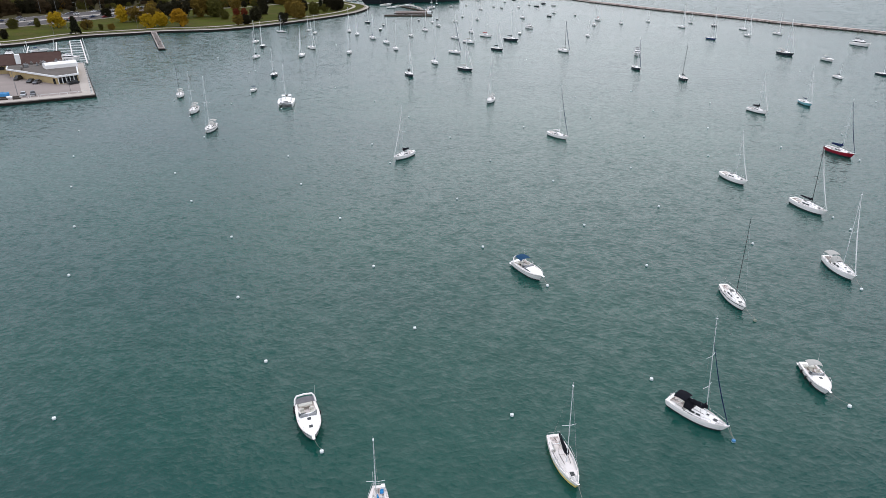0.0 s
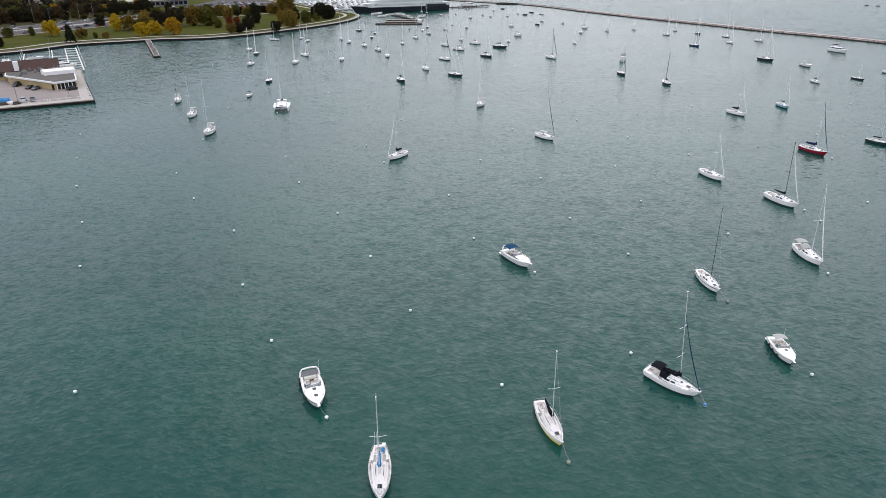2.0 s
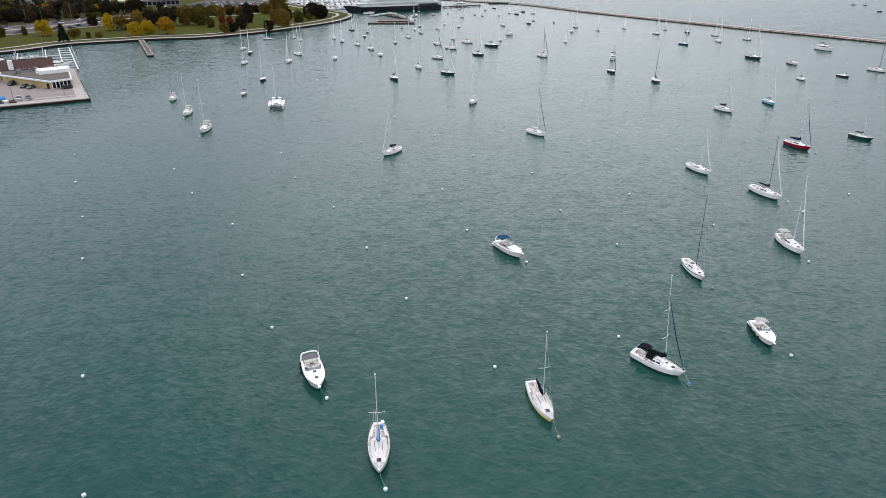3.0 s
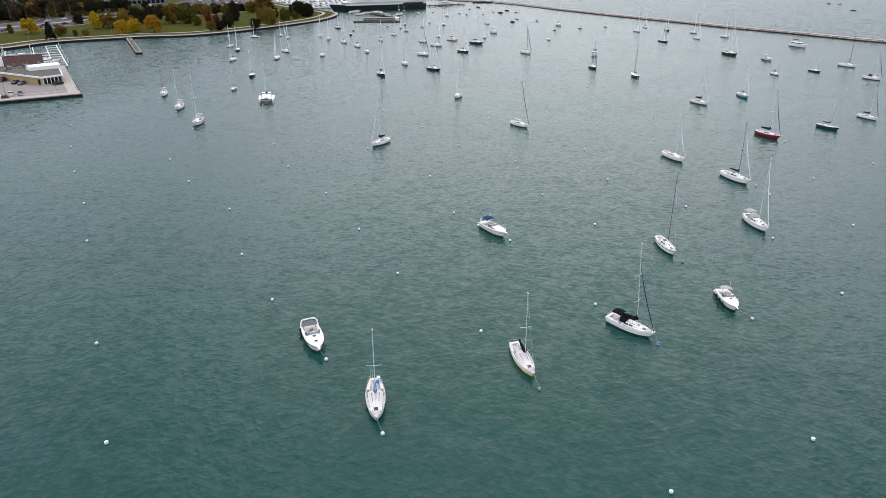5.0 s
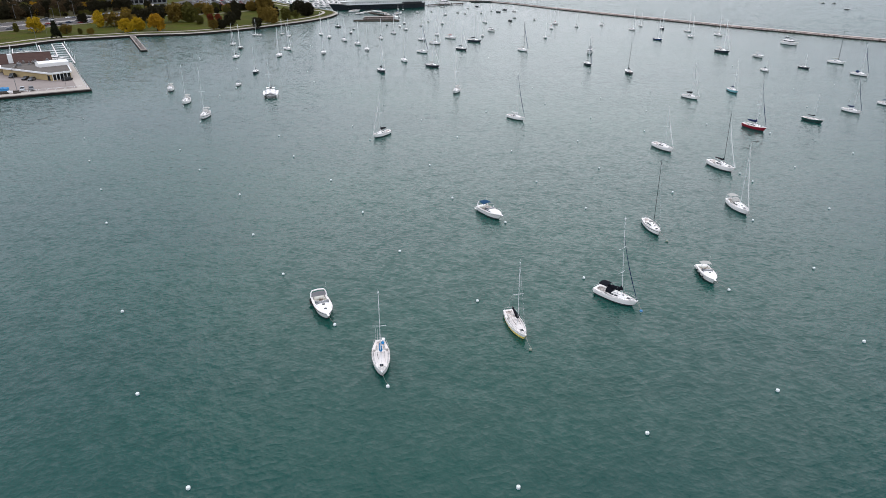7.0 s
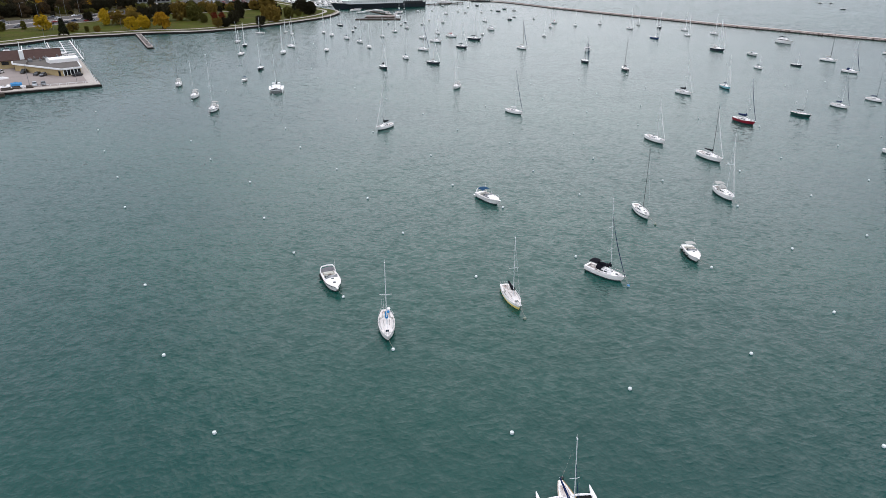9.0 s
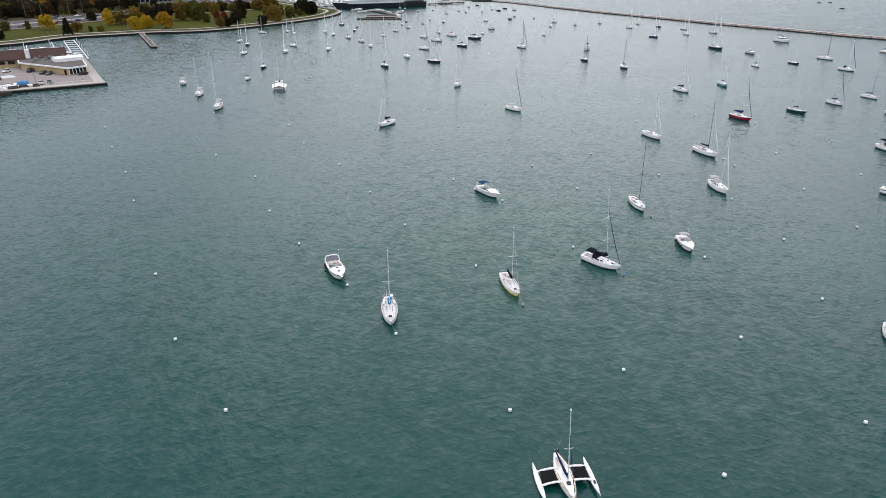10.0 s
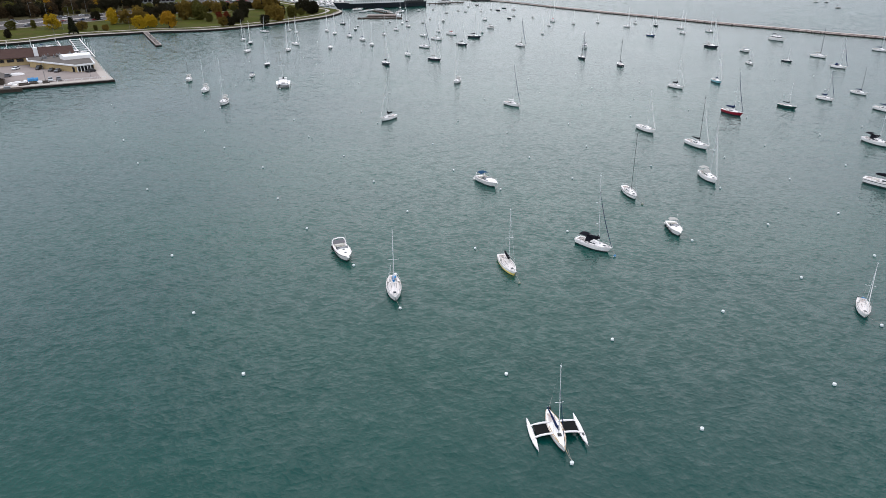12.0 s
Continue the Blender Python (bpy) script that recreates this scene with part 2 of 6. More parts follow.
littered(GRASS, (0.08, 0.06, 0.018), 14, 0.065)
ROUGHGRASS = mat("rough_grass", (0.05, 0.042, 0.019), 0.95, 0, 0.4, 0.08, 0.05, 1.2)
ASPHALT = mat("asphalt", (0.1, 0.089, 0.085), 0.9, 0, 0.2, 0.1, 0.01, 3)
LINE = mat("road_paint", (0.6, 0.6, 0.57), 0.8)
ROOF = mat("brown_shingle", (0.075, 0.045, 0.038), 0.9, 0, 0.3, 0.5, 0.03, 4)
FLATROOF = mat("grey_gravel_roof", (0.14, 0.122, 0.11), 0.95, 0, 0.3, 0.2, 0.02, 3)
TAN = mat("tan_stucco", (0.44, 0.335, 0.18), 0.85, 0, 0.14, 0.3, 0.01, 5)
WHITEPAINT = mat("white_paint", (0.76, 0.75, 0.73), 0.5, 0, 0.07, 0.4)
DARKGLASS = glass("dark_window", (0.012, 0.014, 0.016), 0.05, 0.1)
SHIPBLACK = mat("black_hull_paint", (0.014, 0.017, 0.024), 0.45, 0, 0.4, 0.12, 0, 1)
SHIPWHITE = mat("ship_white_paint", (0.7, 0.7, 0.68), 0.5, 0, 0.1, 0.1, 0, 1.2)
BROWNWOOD = mat("weathered_timber", (0.07, 0.055, 0.045), 0.9, 0, 0.35, 0.6, 0.02, 6, 0.3)
ROCK = mat("rubble_stone", (0.17, 0.135, 0.118), 0.9, 0, 0.3, 0.4, 0.08, 2.5, 0.3)
CAPSTONE = mat("breakwater_cap", (0.5, 0.41, 0.37), 0.9, 0, 0.22, 0.12, 0.03, 1.5, 0.5)
BARK = mat("bark", (0.05, 0.04, 0.032), 0.95, 0, 0.3, 2, 0.03, 10)
BLUETARP = mat("blue_tarpaulin", (0.03, 0.2, 0.42), 0.6, 0, 0.2)
LAMPMETAL = mat("grey_steel_post", (0.2, 0.2, 0.2), 0.5, 0.4)


def leaf(name, color, var=0.5):
    m = mat(name, color, 0.75, 0, var, 0.5, 0, 2.5, 0.5)
    return m


LEAVES = {"yellow": leaf("yellow_leaves", (0.37, 0.24, 0.014)), "orange": leaf("orange_leaves", (0.37, 0.2, 0.015)),
          "ochre": leaf("ochre_leaves", (0.16, 0.105, 0.022)), "green": leaf("green_leaves", (0.085, 0.078, 0.018)),
          "dark": leaf("dark_leaves", (0.024, 0.021, 0.011)), "red": leaf("red_leaves", (0.16, 0.035, 0.016)),
          "brown": leaf("brown_leaves", (0.06, 0.04, 0.02)), "conifer": leaf("conifer_needles", (0.024, 0.026, 0.014))}
CARPAINT = [mat("car_paint_" + c, rgb, 0.3, 0.2, 0.05) for c, rgb in
            (("white", (0.7, 0.7, 0.7)), ("black", (0.012, 0.012, 0.014)), ("silver", (0.4, 0.41, 0.42)),
             ("grey", (0.1, 0.1, 0.11)), ("red", (0.25, 0.02, 0.02)), ("navy", (0.02, 0.035, 0.09)))]


# ---- mesh helpers ----
class Shape:
    """Vertices and faces that become one mesh."""

    def __init__(self):
        self.v, self.f = [], []

    def add(self, verts, faces):
        k = len(self.v)
        self.v += [tuple(p) for p in verts]
        self.f += [tuple(i + k for i in f) for f in faces]
        return self

    def box(self, x, y, z, sx, sy, sz, c=0.03, m=None):
        """A box with chamfered edges; x, y, z is its middle."""
        c = min(c, sx * 0.45, sy * 0.45, sz * 0.45)
        h = (sx / 2, sy / 2, sz / 2)
        vs, idx = [], {}
        for a in (-1, 1):
            for b in (-1, 1):
                for d in (-1, 1):
                    for k in range(3):
                        e = [h[i] - (0 if i == k else c) for i in range(3)]
                        idx[a, b, d, k] = len(vs)
                        vs.append(Vector((a * e[0], b * e[1], d * e[2])))
        fs = []
        for k in range(3):
            i, j = (k + 1) % 3, (k + 2) % 3
            for s in (-1, 1):
                ring = []
                for p, q in ((-1, -1), (1, -1), (1, 1), (-1, 1)):
                    g = [0, 0, 0]
                    g[k], g[i], g[j] = s, p, q
                    ring.append(idx[(*g, k)])
                fs.append(ring)
                for t in (-1, 1):
                    lo, hi = [0, 0, 0], [0, 0, 0]
                    lo[k] = hi[k] = s
                    lo[i] = hi[i] = t
                    lo[j], hi[j] = -1, 1
                    fs.append([idx[(*lo, k)], idx[(*hi, k)], idx[(*hi, i)], idx[(*lo, i)]])
        for a in (-1, 1):
            for b in (-1, 1):
                for d in (-1, 1):
                    fs.append([idx[a, b, d, 0], idx[a, b, d, 1], idx[a, b, d, 2]])
        m = m or Matrix()
        return self.add([m @ (p + Vector((x, y, z))) for p in vs], fs)

    def tube(self, p, q, r, r2=None, n=8):
        p, q = Vector(p), Vector(q)
        r2 = r if r2 is None else r2
        w = (q - p).normalized()
        a = w.orthogonal().normalized()
        b = w.cross(a)
        ring = [a * math.cos(2 * math.pi * i / n) + b * math.sin(2 * math.pi * i / n) for i in range(n)]
        vs = [p + e * r for e in ring] + [q + e * r2 for e in ring]
        fs = [(i, (i + 1) % n, n + (i + 1) % n, n + i) for i in range(n)]
        return self.add(vs, fs + [tuple(range(n))[::-1], tuple(range(n, 2 * n))])

    def pipe(self, pts, r, n=6):
        """One bent tube through all the points."""
        pts = [Vector(p) for p in pts]
        rows, side = [], None
        for i, p in enumerate(pts):
            w = (pts[min(i + 1, len(pts) - 1)] - pts[max(i - 1, 0)]).normalized()
            a = w.orthogonal() if side is None else side - w * side.dot(w)
            side = a.normalized() if a.length > 1e-6 else w.orthogonal().normalized()
            b = w.cross(side)
            rows.append([p + (side * math.cos(2 * math.pi * j / n) + b * math.sin(2 * math.pi * j / n)) * r for j in range(n)])
        return self.loft(rows, True)

    def loft(self, rows, closed=False, caps=True):
        """Skin over rows of equally many points."""
        k = len(rows[0])
        vs = [p for row in rows for p in row]
        fs = []
        for i in range(len(rows) - 1):
            for j in range(k if closed else k - 1):
                a, b = i * k + j, i * k + (j + 1) % k
                fs.append((a, b, b + k, a + k))
        if caps:
            fs += [tuple(range(k))[::-1], tuple(range((len(rows) - 1) * k, len(rows) * k))]
        return self.add(vs, fs)

    def turned(self, profile, n=14, x=0, y=0):
        """A body of revolution about z from (radius, height) pairs."""
        rows = [[(x + r * math.cos(2 * math.pi * i / n), y + r * math.sin(2 * math.pi * i / n), z) for i in range(n)] for r, z in profile]
        return self.loft(rows, True)

    def sheet(self, corners, top, bottom):
        """A slab over a convex outline."""
        n = len(corners)
        vs = [(x, y, bottom) for x, y in corners] + [(x, y, top) for x, y in corners]
        return self.add(vs, [tuple(range(n))[::-1], tuple(range(n, 2 * n))] + [(i, (i + 1) % n, n + (i + 1) % n, n + i) for i in range(n)])

    def mesh(self, name, material, smooth=False):
        me = bpy.data.meshes.new(name)
        me.from_pydata(self.v, [], self.f)
        me.materials.append(material)
        bm = bmesh.new()
        bm.from_mesh(me)
        bmesh.ops.remove_doubles(bm, verts=bm.verts, dist=0.0005)
        bmesh.ops.recalc_face_normals(bm, faces=bm.faces)
        bm.to_mesh(me)
        bm.free()
        if smooth:
            me.polygons.foreach_set("use_smooth", [True] * len(me.polygons))
            me.set_sharp_from_angle(angle=radians(40))
        return me


def part(name, shape, material, parent, label="", smooth=False):
    me = shape if isinstance(shape, bpy.types.Mesh) else shape.mesh(name, material, smooth)
    ob = new(name, me)
    ob.parent = parent
    return tagged(ob, label)


def thing(name, label, category, m, group="", kind=""):
    ob = new(name)
    ob.matrix_basis = m
    return tagged(ob, label, category, group, kind)


def structure(name, shape, material, label, category, smooth=False):
    return tagged(new(name, shape.mesh(name, material, smooth)), label, category, "", "structure")


def lerp(a, b, t):
    return a + (b - a) * t


def spline(points, step=6):
    """A smooth line through a few plan points."""
    p = [points[0], *points, points[-1]]
    out = []
    for a, b, c, d in zip(p, p[1:], p[2:], p[3:]):
        for i in range(step):
            t = i / step
            out.append(tuple(0.5 * (2 * b[k] + (c[k] - a[k]) * t + (2 * a[k] - 5 * b[k] + 4 * c[k] - d[k]) * t * t
                                    + (3 * b[k] - a[k] - 3 * c[k] + d[k]) * t ** 3) for k in range(2)))
    return out + [points[-1]]


def offset(line, d):
    """The line moved d metres to its left."""
    out = []
    for i, p in enumerate(line):
        a, b = line[max(i - 1, 0)], line[min(i + 1, len(line) - 1)]
        x, y = b[0] - a[0], b[1] - a[1]
        s = math.hypot(x, y) or 1
        out.append((p[0] - y / s * d, p[1] + x / s * d))
    return out


def strip(line, d0, d1, z0, z1, thick=0.5):
    """A band along a line between two offsets, with its own thickness."""
    a, b = offset(line, d0), offset(line, d1)
    return Shape().loft([[(*p, z0 - thick), (*p, z0), (*q, z1), (*q, z1 - thick)] for p, q in zip(a, b)], True)


# ---- water and land ----
water = Shape().add([(-2600, -2400, 0), (2600, -2400, 0), (2600, 2600, 0), (-2600, 2600, 0)], [(0, 1, 2, 3)])
structure("water", water, WATER, "teal-green harbour water with small wind ripples", "water")

SHORE = spline([(-330, 190), (-325, 270), (-300, 328), (-270, 362), (-257, 395), (-231, 415), (-216, 426), (-184, 439), (-154, 479),
                (-123, 547), (-116, 597), (-122, 630), (-140, 656), (-188, 720), (-240, 800), (-300, 880)], 7)
INLAND = [(x - 1150, y + 860) for x, y in SHORE]
GROUND = 1.7
lawn = Shape().loft([[(*a, GROUND), (*b, GROUND + 1.2)] for a, b in zip(offset(SHORE, 3.0), INLAND)], False, False)
structure("ground", lawn, GRASS, "autumn lawn and parkland behind the seawall", "lawn")
structure("seawall", strip(SHORE, -0.4, 0.5, 1.2, 1.2, 2.4), SEAWALL, "dark wet seawall along the promenade", "seawall")
structure("promenade", strip(SHORE, 0.3, 3.6, 1.32, 1.5, 0.3), PALECONC, "pale worn concrete promenade along the water", "promenade")
structure("promenade_step", strip(SHORE, 3.6, 4.1, 1.8, 1.8, 0.6), CONCRETE, "concrete step between promenade and lawn", "step")
structure("footpath", strip(SHORE, 12.0, 14.8, GROUND + 0.07, GROUND + 0.07, 0.3), PALECONC, "pale concrete footpath across the lawn", "path")
backpath = spline([(-168, 655), (-184, 640), (-209, 622), (-222, 600), (-240, 584), (-262, 578)], 6)
structure("park_path", strip(backpath, -2, 2, GROUND + 0.2, GROUND + 0.2, 0.4), PALECONC, "pale path behind the lawn", "path")

ROADLINE = [(-420, 300), (-345, 455), (-318, 515), (-300, 560), (-270, 620)]
road = spline(ROADLINE, 8)
structure("road", strip(road, -29, 30, GROUND + 0.28, GROUND + 0.28, 0.5), ASPHALT, "wide grey lakeside highway", "road")
structure("median", strip(road, -1.6, 1.6, GROUND + 0.5, GROUND + 0.5, 0.4), PALECONC, "concrete median of the highway", "median")
for d in (-28.2, -3.0, 2.6, 29.0):
    structure("road_line", strip(road, d, d + 0.4, GROUND + 0.286, GROUND + 0.286, 0.02), LINE, "white painted road line", "road line")
structure("verge", strip(road, 30.5, 74, GROUND + 0.34, GROUND + 0.6, 0.5), ROUGHGRASS, "rough brownish grass verge beyond the road", "verge")
structure("woodland_floor", strip(road, 73.5, 420, GROUND + 0.9, GROUND + 1.5, 0.8), ROUGHGRASS, "dark leaf litter and scrub under the trees beyond the road", "woodland floor")
structure("kerb", strip(road, -29.5, -29, GROUND + 0.42, GROUND + 0.42, 0.5), PALECONC, "concrete kerb along the road", "kerb")
carpark = Shape().sheet([(-318, 672), (-225, 640), (-222, 720), (-262, 800), (-330, 820)], GROUND + 0.5, GROUND - 0.3)
structure("car_park", carpark, ASPHALT, "grey asphalt car park behind the trees", "car park")
ramp = spline([(-262, 582), (-285, 610), (-312, 650), (-350, 720), (-400, 800)], 6)
structure("access_road", strip(ramp, -5, 5, GROUND + 0.6, GROUND + 0.6, 0.6), PALECONC, "curving pale access road", "road")

# pier that runs out from the promenade
pier = thing("pier", "short concrete pier with dark fendered edge", "pier", pose(-220, 416.5, 0, 0, 0, -59.9))
part("deck", Shape().box(35, 0, 0.95, 76, 3.3, 0.5, 0.1), CONCRETE, pier)
part("fender_wall", Shape().box(35, 0, 0.1, 75.6, 3.6, 1.2, 0.1), SEAWALL, pier, "dark timber fendering")
for sg in (1, -1):
    part("kerb", Shape().box(35, sg * 1.5, 1.26, 75, 0.26, 0.14, 0.04), PALECONC, pier)
for i in range(9):
    part("bollard", Shape().turned([(0.2, 1.2), (0.2, 1.5), (0.3, 1.55), (0.3, 1.65), (0.05, 1.7)], 8, 6 + i * 8, 1.2 if i % 2 else -1.2), LAMPMETAL, pier)
part("deck_panel", Shape().box(35, 0, 1.21, 70, 1.7, 0.05, 0.02), FLATROOF, pier, "darker worn strip down the middle")
for i in range(4):
    part("bench", Shape().box(20 + i * 13, 0.8 * (-1) ** i, 1.45, 1.8, 0.45, 0.4, 0.05), BROWNWOOD, pier)

# quay of the yacht club: u runs along its front, v back from it
QM = Matrix(((-0.83, -0.567, 0, -151.5), (-0.557, 0.824, 0, 236.6), (0, 0, 1, 0), (0, 0, 0, 1)))


def quay_slab(name, corners, top, bottom, material, label, category):
    return structure(name, Shape().sheet([(QM @ Vector((a, b, 0))).xy for a, b in corners], top, bottom), material, label, category)


quay_slab("quay", [(0, 0), (180, 0), (180, 92), (30, 92), (30, 88), (0, 82)], 1.08, 0.78, CONCRETE, "weathered concrete quay of the boat club", "quay")
quay_slab("quay_wall", [(-0.3, -0.3), (180, -0.3), (180, 92.3), (-0.3, 82.3)], 0.8, -1.5, SEAWALL, "dark stained quay wall at the waterline", "quay wall")
quay_slab("quay_apron", [(0.15, 0.15), (180, 0.15), (180, 5), (0.15, 5)], 1.11, 1.0, PALECONC, "pale concrete edge strip of the quay", "pavement")
quay_slab("quay_side_apron", [(0.15, 5.02), (4.2, 5.02), (4.2, 80), (0.15, 80)], 1.11, 1.0, PALECONC, "pale concrete side strip of the quay", "pavement")

# breakwater: a long rubble mound with a capping of stone slabs
BREAK = spline([(-60, 874), (-14, 836), (53, 782), (106, 690), (149, 620), (186, 566), (216, 520), (245, 484), (268, 451), (286, 430), (340, 372), (420, 290)], 10)
structure("breakwater", Shape().loft([[(*a, -1), (*b, 0.9), (*c, 1.3), (*d, 1.3), (*e, 0.9), (*f, -1)] for a, b, c, d, e, f in
                                      zip(offset(BREAK, 0), offset(BREAK, -1.4), offset(BREAK, -2.2), offset(BREAK, -5.6), offset(BREAK, -6.4), offset(BREAK, -8))], False, False),
          ROCK, "long stone breakwater with a flat cap", "breakwater")
structure("breakwater_toe", strip(BREAK, -8.2, -7.3, 0.12, 0.6, 0.9), SEAWALL, "dark strip along the near foot of the breakwater", "breakwater")
structure("breakwater_bench", strip(BREAK, -7.3, -5.95, 0.95, 1.1, 0.6), CAPSTONE, "pale lower bench of the breakwater", "breakwater")
structure("breakwater_joint", strip(BREAK, -5.95, -5.62, 1.36, 1.36, 0.5), ROCK, "narrow darker strip beside the breakwater cap", "breakwater")


# ---- boats ----
def half_beam(s, beam, transom, full=2.3):
    if s < 0.42:
        return beam / 2 * (transom + (1 - transom) * math.sin(math.pi / 2 * s / 0.42))
    return max(beam / 2 * (1 - ((s - 0.42) / 0.58) ** full), 0.02)


def hull_shapes(L, beam, transom, sheer, rake, full=2.3, n=16, draft=0.45, flare=0.0):
    """Topsides, bottom and toe rail of a hull; the sheer is a function of s from stern 0 to bow 1."""
    low, rail_l = [], []
    for i in range(n + 1):
        s = (i / n) ** 0.85
        hb, zs = half_beam(s, beam, transom, full), sheer(s)
        pull = rake * max(0, (s - 0.55) / 0.45) ** 2
        stern = -0.35 * max(0, 1 - s / 0.12)

        def at(y, z):
            k = 1 - z / zs
            return (-L / 2 + L * s - pull * k - stern * k * 0.8, y, z)
        fl = 1 - flare * s
        # antifouling raised to 0.26 m, which also paints in shade along the waterline
        pts = [at(hb, zs), at(hb * lerp(1, fl, 0.5) * 0.995, zs * 0.6), at(hb * 0.93 * fl, 0.26), at(hb * 0.86 * fl, -0.04)]
        low.append(pts)
        rail_l.append(at(hb - 0.03, zs))
    top, bottom, rail = Shape(), Shape(), Shape()
    for sg in (1, -1):
        top.loft([[(x, sg * y, z) for x, y, z in r[:3]] for r in low], False, False)
        bottom.loft([[(x, sg * y, z) for x, y, z in r[2:]] + [(r[3][0], sg * r[3][1] * 0.4, -draft * 0.8), (r[3][0], 0, -draft)] for r in low], False, False)
        rail.loft([[(x, sg * y, z), (x, sg * y, z + 0.06), (x, sg * max(y - 0.05, 0), z + 0.06), (x, sg * max(y - 0.05, 0), z)] for x, y, z in rail_l], True)
    stern = low[0]
    top.add([(x, y, z) for x, y, z in stern[:3]] + [(x, -y, z) for x, y, z in stern[:3]], [(0, 1, 2, 5, 4, 3)])
    bottom.add([(x, y, z) for x, y, z in stern[2:]] + [(x, -y, z) for x, y, z in stern[2:]] + [(stern[3][0], 0, -draft)], [(0, 1, 4, 3, 2)])
    return top, bottom, rail


def deck_shape(L, beam, transom, sheer, full, hole, n=30):
    """Cambered deck with a cockpit opening: hole is (s0, s1, share of the beam)."""
    d = Shape()
    ss = sorted(set([i / n for i in range(n + 1)] + [hole[0], hole[1]]))
    for a, b in zip(ss, ss[1:]):
        inside = a >= hole[0] - 1e-6 and b <= hole[1] + 1e-6
        for sg in (1, -1):
            rows = []
            for s in (a, b):
                hb, z = half_beam(s, beam, transom, full), sheer(s) - 0.01
                inner = hb * hole[2] if inside else 0
                x = -L / 2 + L * s
                rows.append([(x, sg * lerp(hb, inner, k), z + 0.07 * (1 - lerp(1, inner / hb, k) ** 2)) for k in (0, 0.33, 0.66, 1)])
            d.loft(rows, False, False)
    return d


def cockpit_shape(L, beam, transom, sheer, full, hole, depth=0.5):
    t = Shape()
    rows = []
    for i in range(7):
        s = lerp(hole[0], hole[1], i / 6)
        hb = half_beam(s, beam, transom, full) * hole[2]
        z = sheer(s) + 0.05
        x = -L / 2 + L * s
        rows.append([(x, hb, z), (x, hb * 0.96, z - depth * 0.45), (x, hb * 0.5, z - depth * 0.47), (x, hb * 0.48, z - depth),
                     (x, -hb * 0.48, z - depth), (x, -hb * 0.5, z - depth * 0.47), (x, -hb * 0.96, z - depth * 0.45), (x, -hb, z)])
    t.loft(rows, False, True)
    return t


def mast_rig(root, L, sheer, beam, mast_s, top, spar, jib, jib_r, cover, cover_r, boom=0.36, spreads=(0.48,), shrouds=True, boom_swing=0.0, mast_r=0.082, thick=1.0, frac=0.965, rake=0.045, lift=0.75):
    mx, dz = -L / 2 + L * mast_s, sheer(mast_s) + 0.35
    mast = part("mast", Shape().tube((mx, 0, dz - 0.3), (mx - rake * top, 0, top), mast_r * thick, mast_r * 0.7 * thick, 10), spar, root, "", True)
    part("masthead", Shape().tube((mx - rake * top, 0, top), (mx - rake * top, 0, top + 0.5), 0.015).box(mx - rake * top, 0, top + 0.03, 0.35, 0.12, 0.08), spar, mast)
    for k in spreads:
        z = lerp(dz, top, k)
        part("spreader", Shape().pipe([(mx - rake * z - 0.2, -beam * 0.36, z), (mx - rake * z, 0, z + 0.05), (mx - rake * z - 0.2, beam * 0.36, z)], 0.03), spar, mast)
    if shrouds:
        for sg in (1, -1):
            z = lerp(dz, top, spreads[0]) if spreads else top * 0.5
            y = half_beam(mast_s, beam, 0.7) * 0.93
            part("shroud", Shape().pipe([(mx - 0.2, sg * y, sheer(mast_s)), (mx - rake * z - 0.2, sg * beam * 0.36, z), (mx - rake * top, 0, top * 0.97)], 0.012, 4), STEEL, root)
    fx, tz = L / 2 - 0.12, top * frac
    stay = Shape()
    if jib:
        a, b = Vector((fx, 0, sheer(1) + 0.1)), Vector((mx - rake * tz, 0, tz))
        pts = [a.lerp(b, k / 10) + Vector((-0.25, 0, -0.1)) * math.sin(math.pi * k / 10) for k in range(11)]
        rows = []
        for k, c in enumerate(pts):
            r = jib_r * (0.5 + 0.7 * math.sin(math.pi * min(k / 10 + 0.12, 1)))
            rows.append([c + Vector((r * math.cos(j), r * math.sin(j), 0)) for j in [i * math.pi / 4 for i in range(8)]])
        stay.loft(rows, True)
        part("furled_jib", stay, jib, root, "furled jib on the forestay", True)
    else:
        part("forestay", stay.tube((fx, 0, sheer(1)), (mx - rake * tz, 0, tz), 0.014, 0.014, 4), STEEL, root)
    part("backstay", Shape().tube((-L / 2 + 0.1, 0, sheer(0)), (mx - rake * top, 0, top), 0.011, 0.011, 4), STEEL, root)
    if cover:
        bl, bz = L * boom, dz + lift
        end = Vector((mx - bl * math.cos(boom_swing), bl * math.sin(boom_swing), bz - 0.02))
        bo = part("boom", Shape().tube((mx, 0, bz), end, 0.06, 0.05, 8), spar, root, "", True)
        rows = []
        for i in range(13):
            k = i / 12
            c = Vector((mx, 0, bz)).lerp(end, k * 0.98 + 0.005)
            r = cover_r * (1.15 - 0.62 * k) * (0.55 if i in (0, 12) else 1) * (1 + 0.1 * math.sin(i * 2.1))
            up = r * (1.5 if k < 0.12 else 0.55)
            rows.append([(c.x, c.y + r * math.sin(a) * (0.75 if math.cos(a) > 0 else 1), c.z + up + r * 1.25 * math.cos(a)) for a in [j * math.pi / 5 for j in range(10)]])
        part("sail_cover", Shape().loft(rows, True), cover, bo, "", True)
    return mast


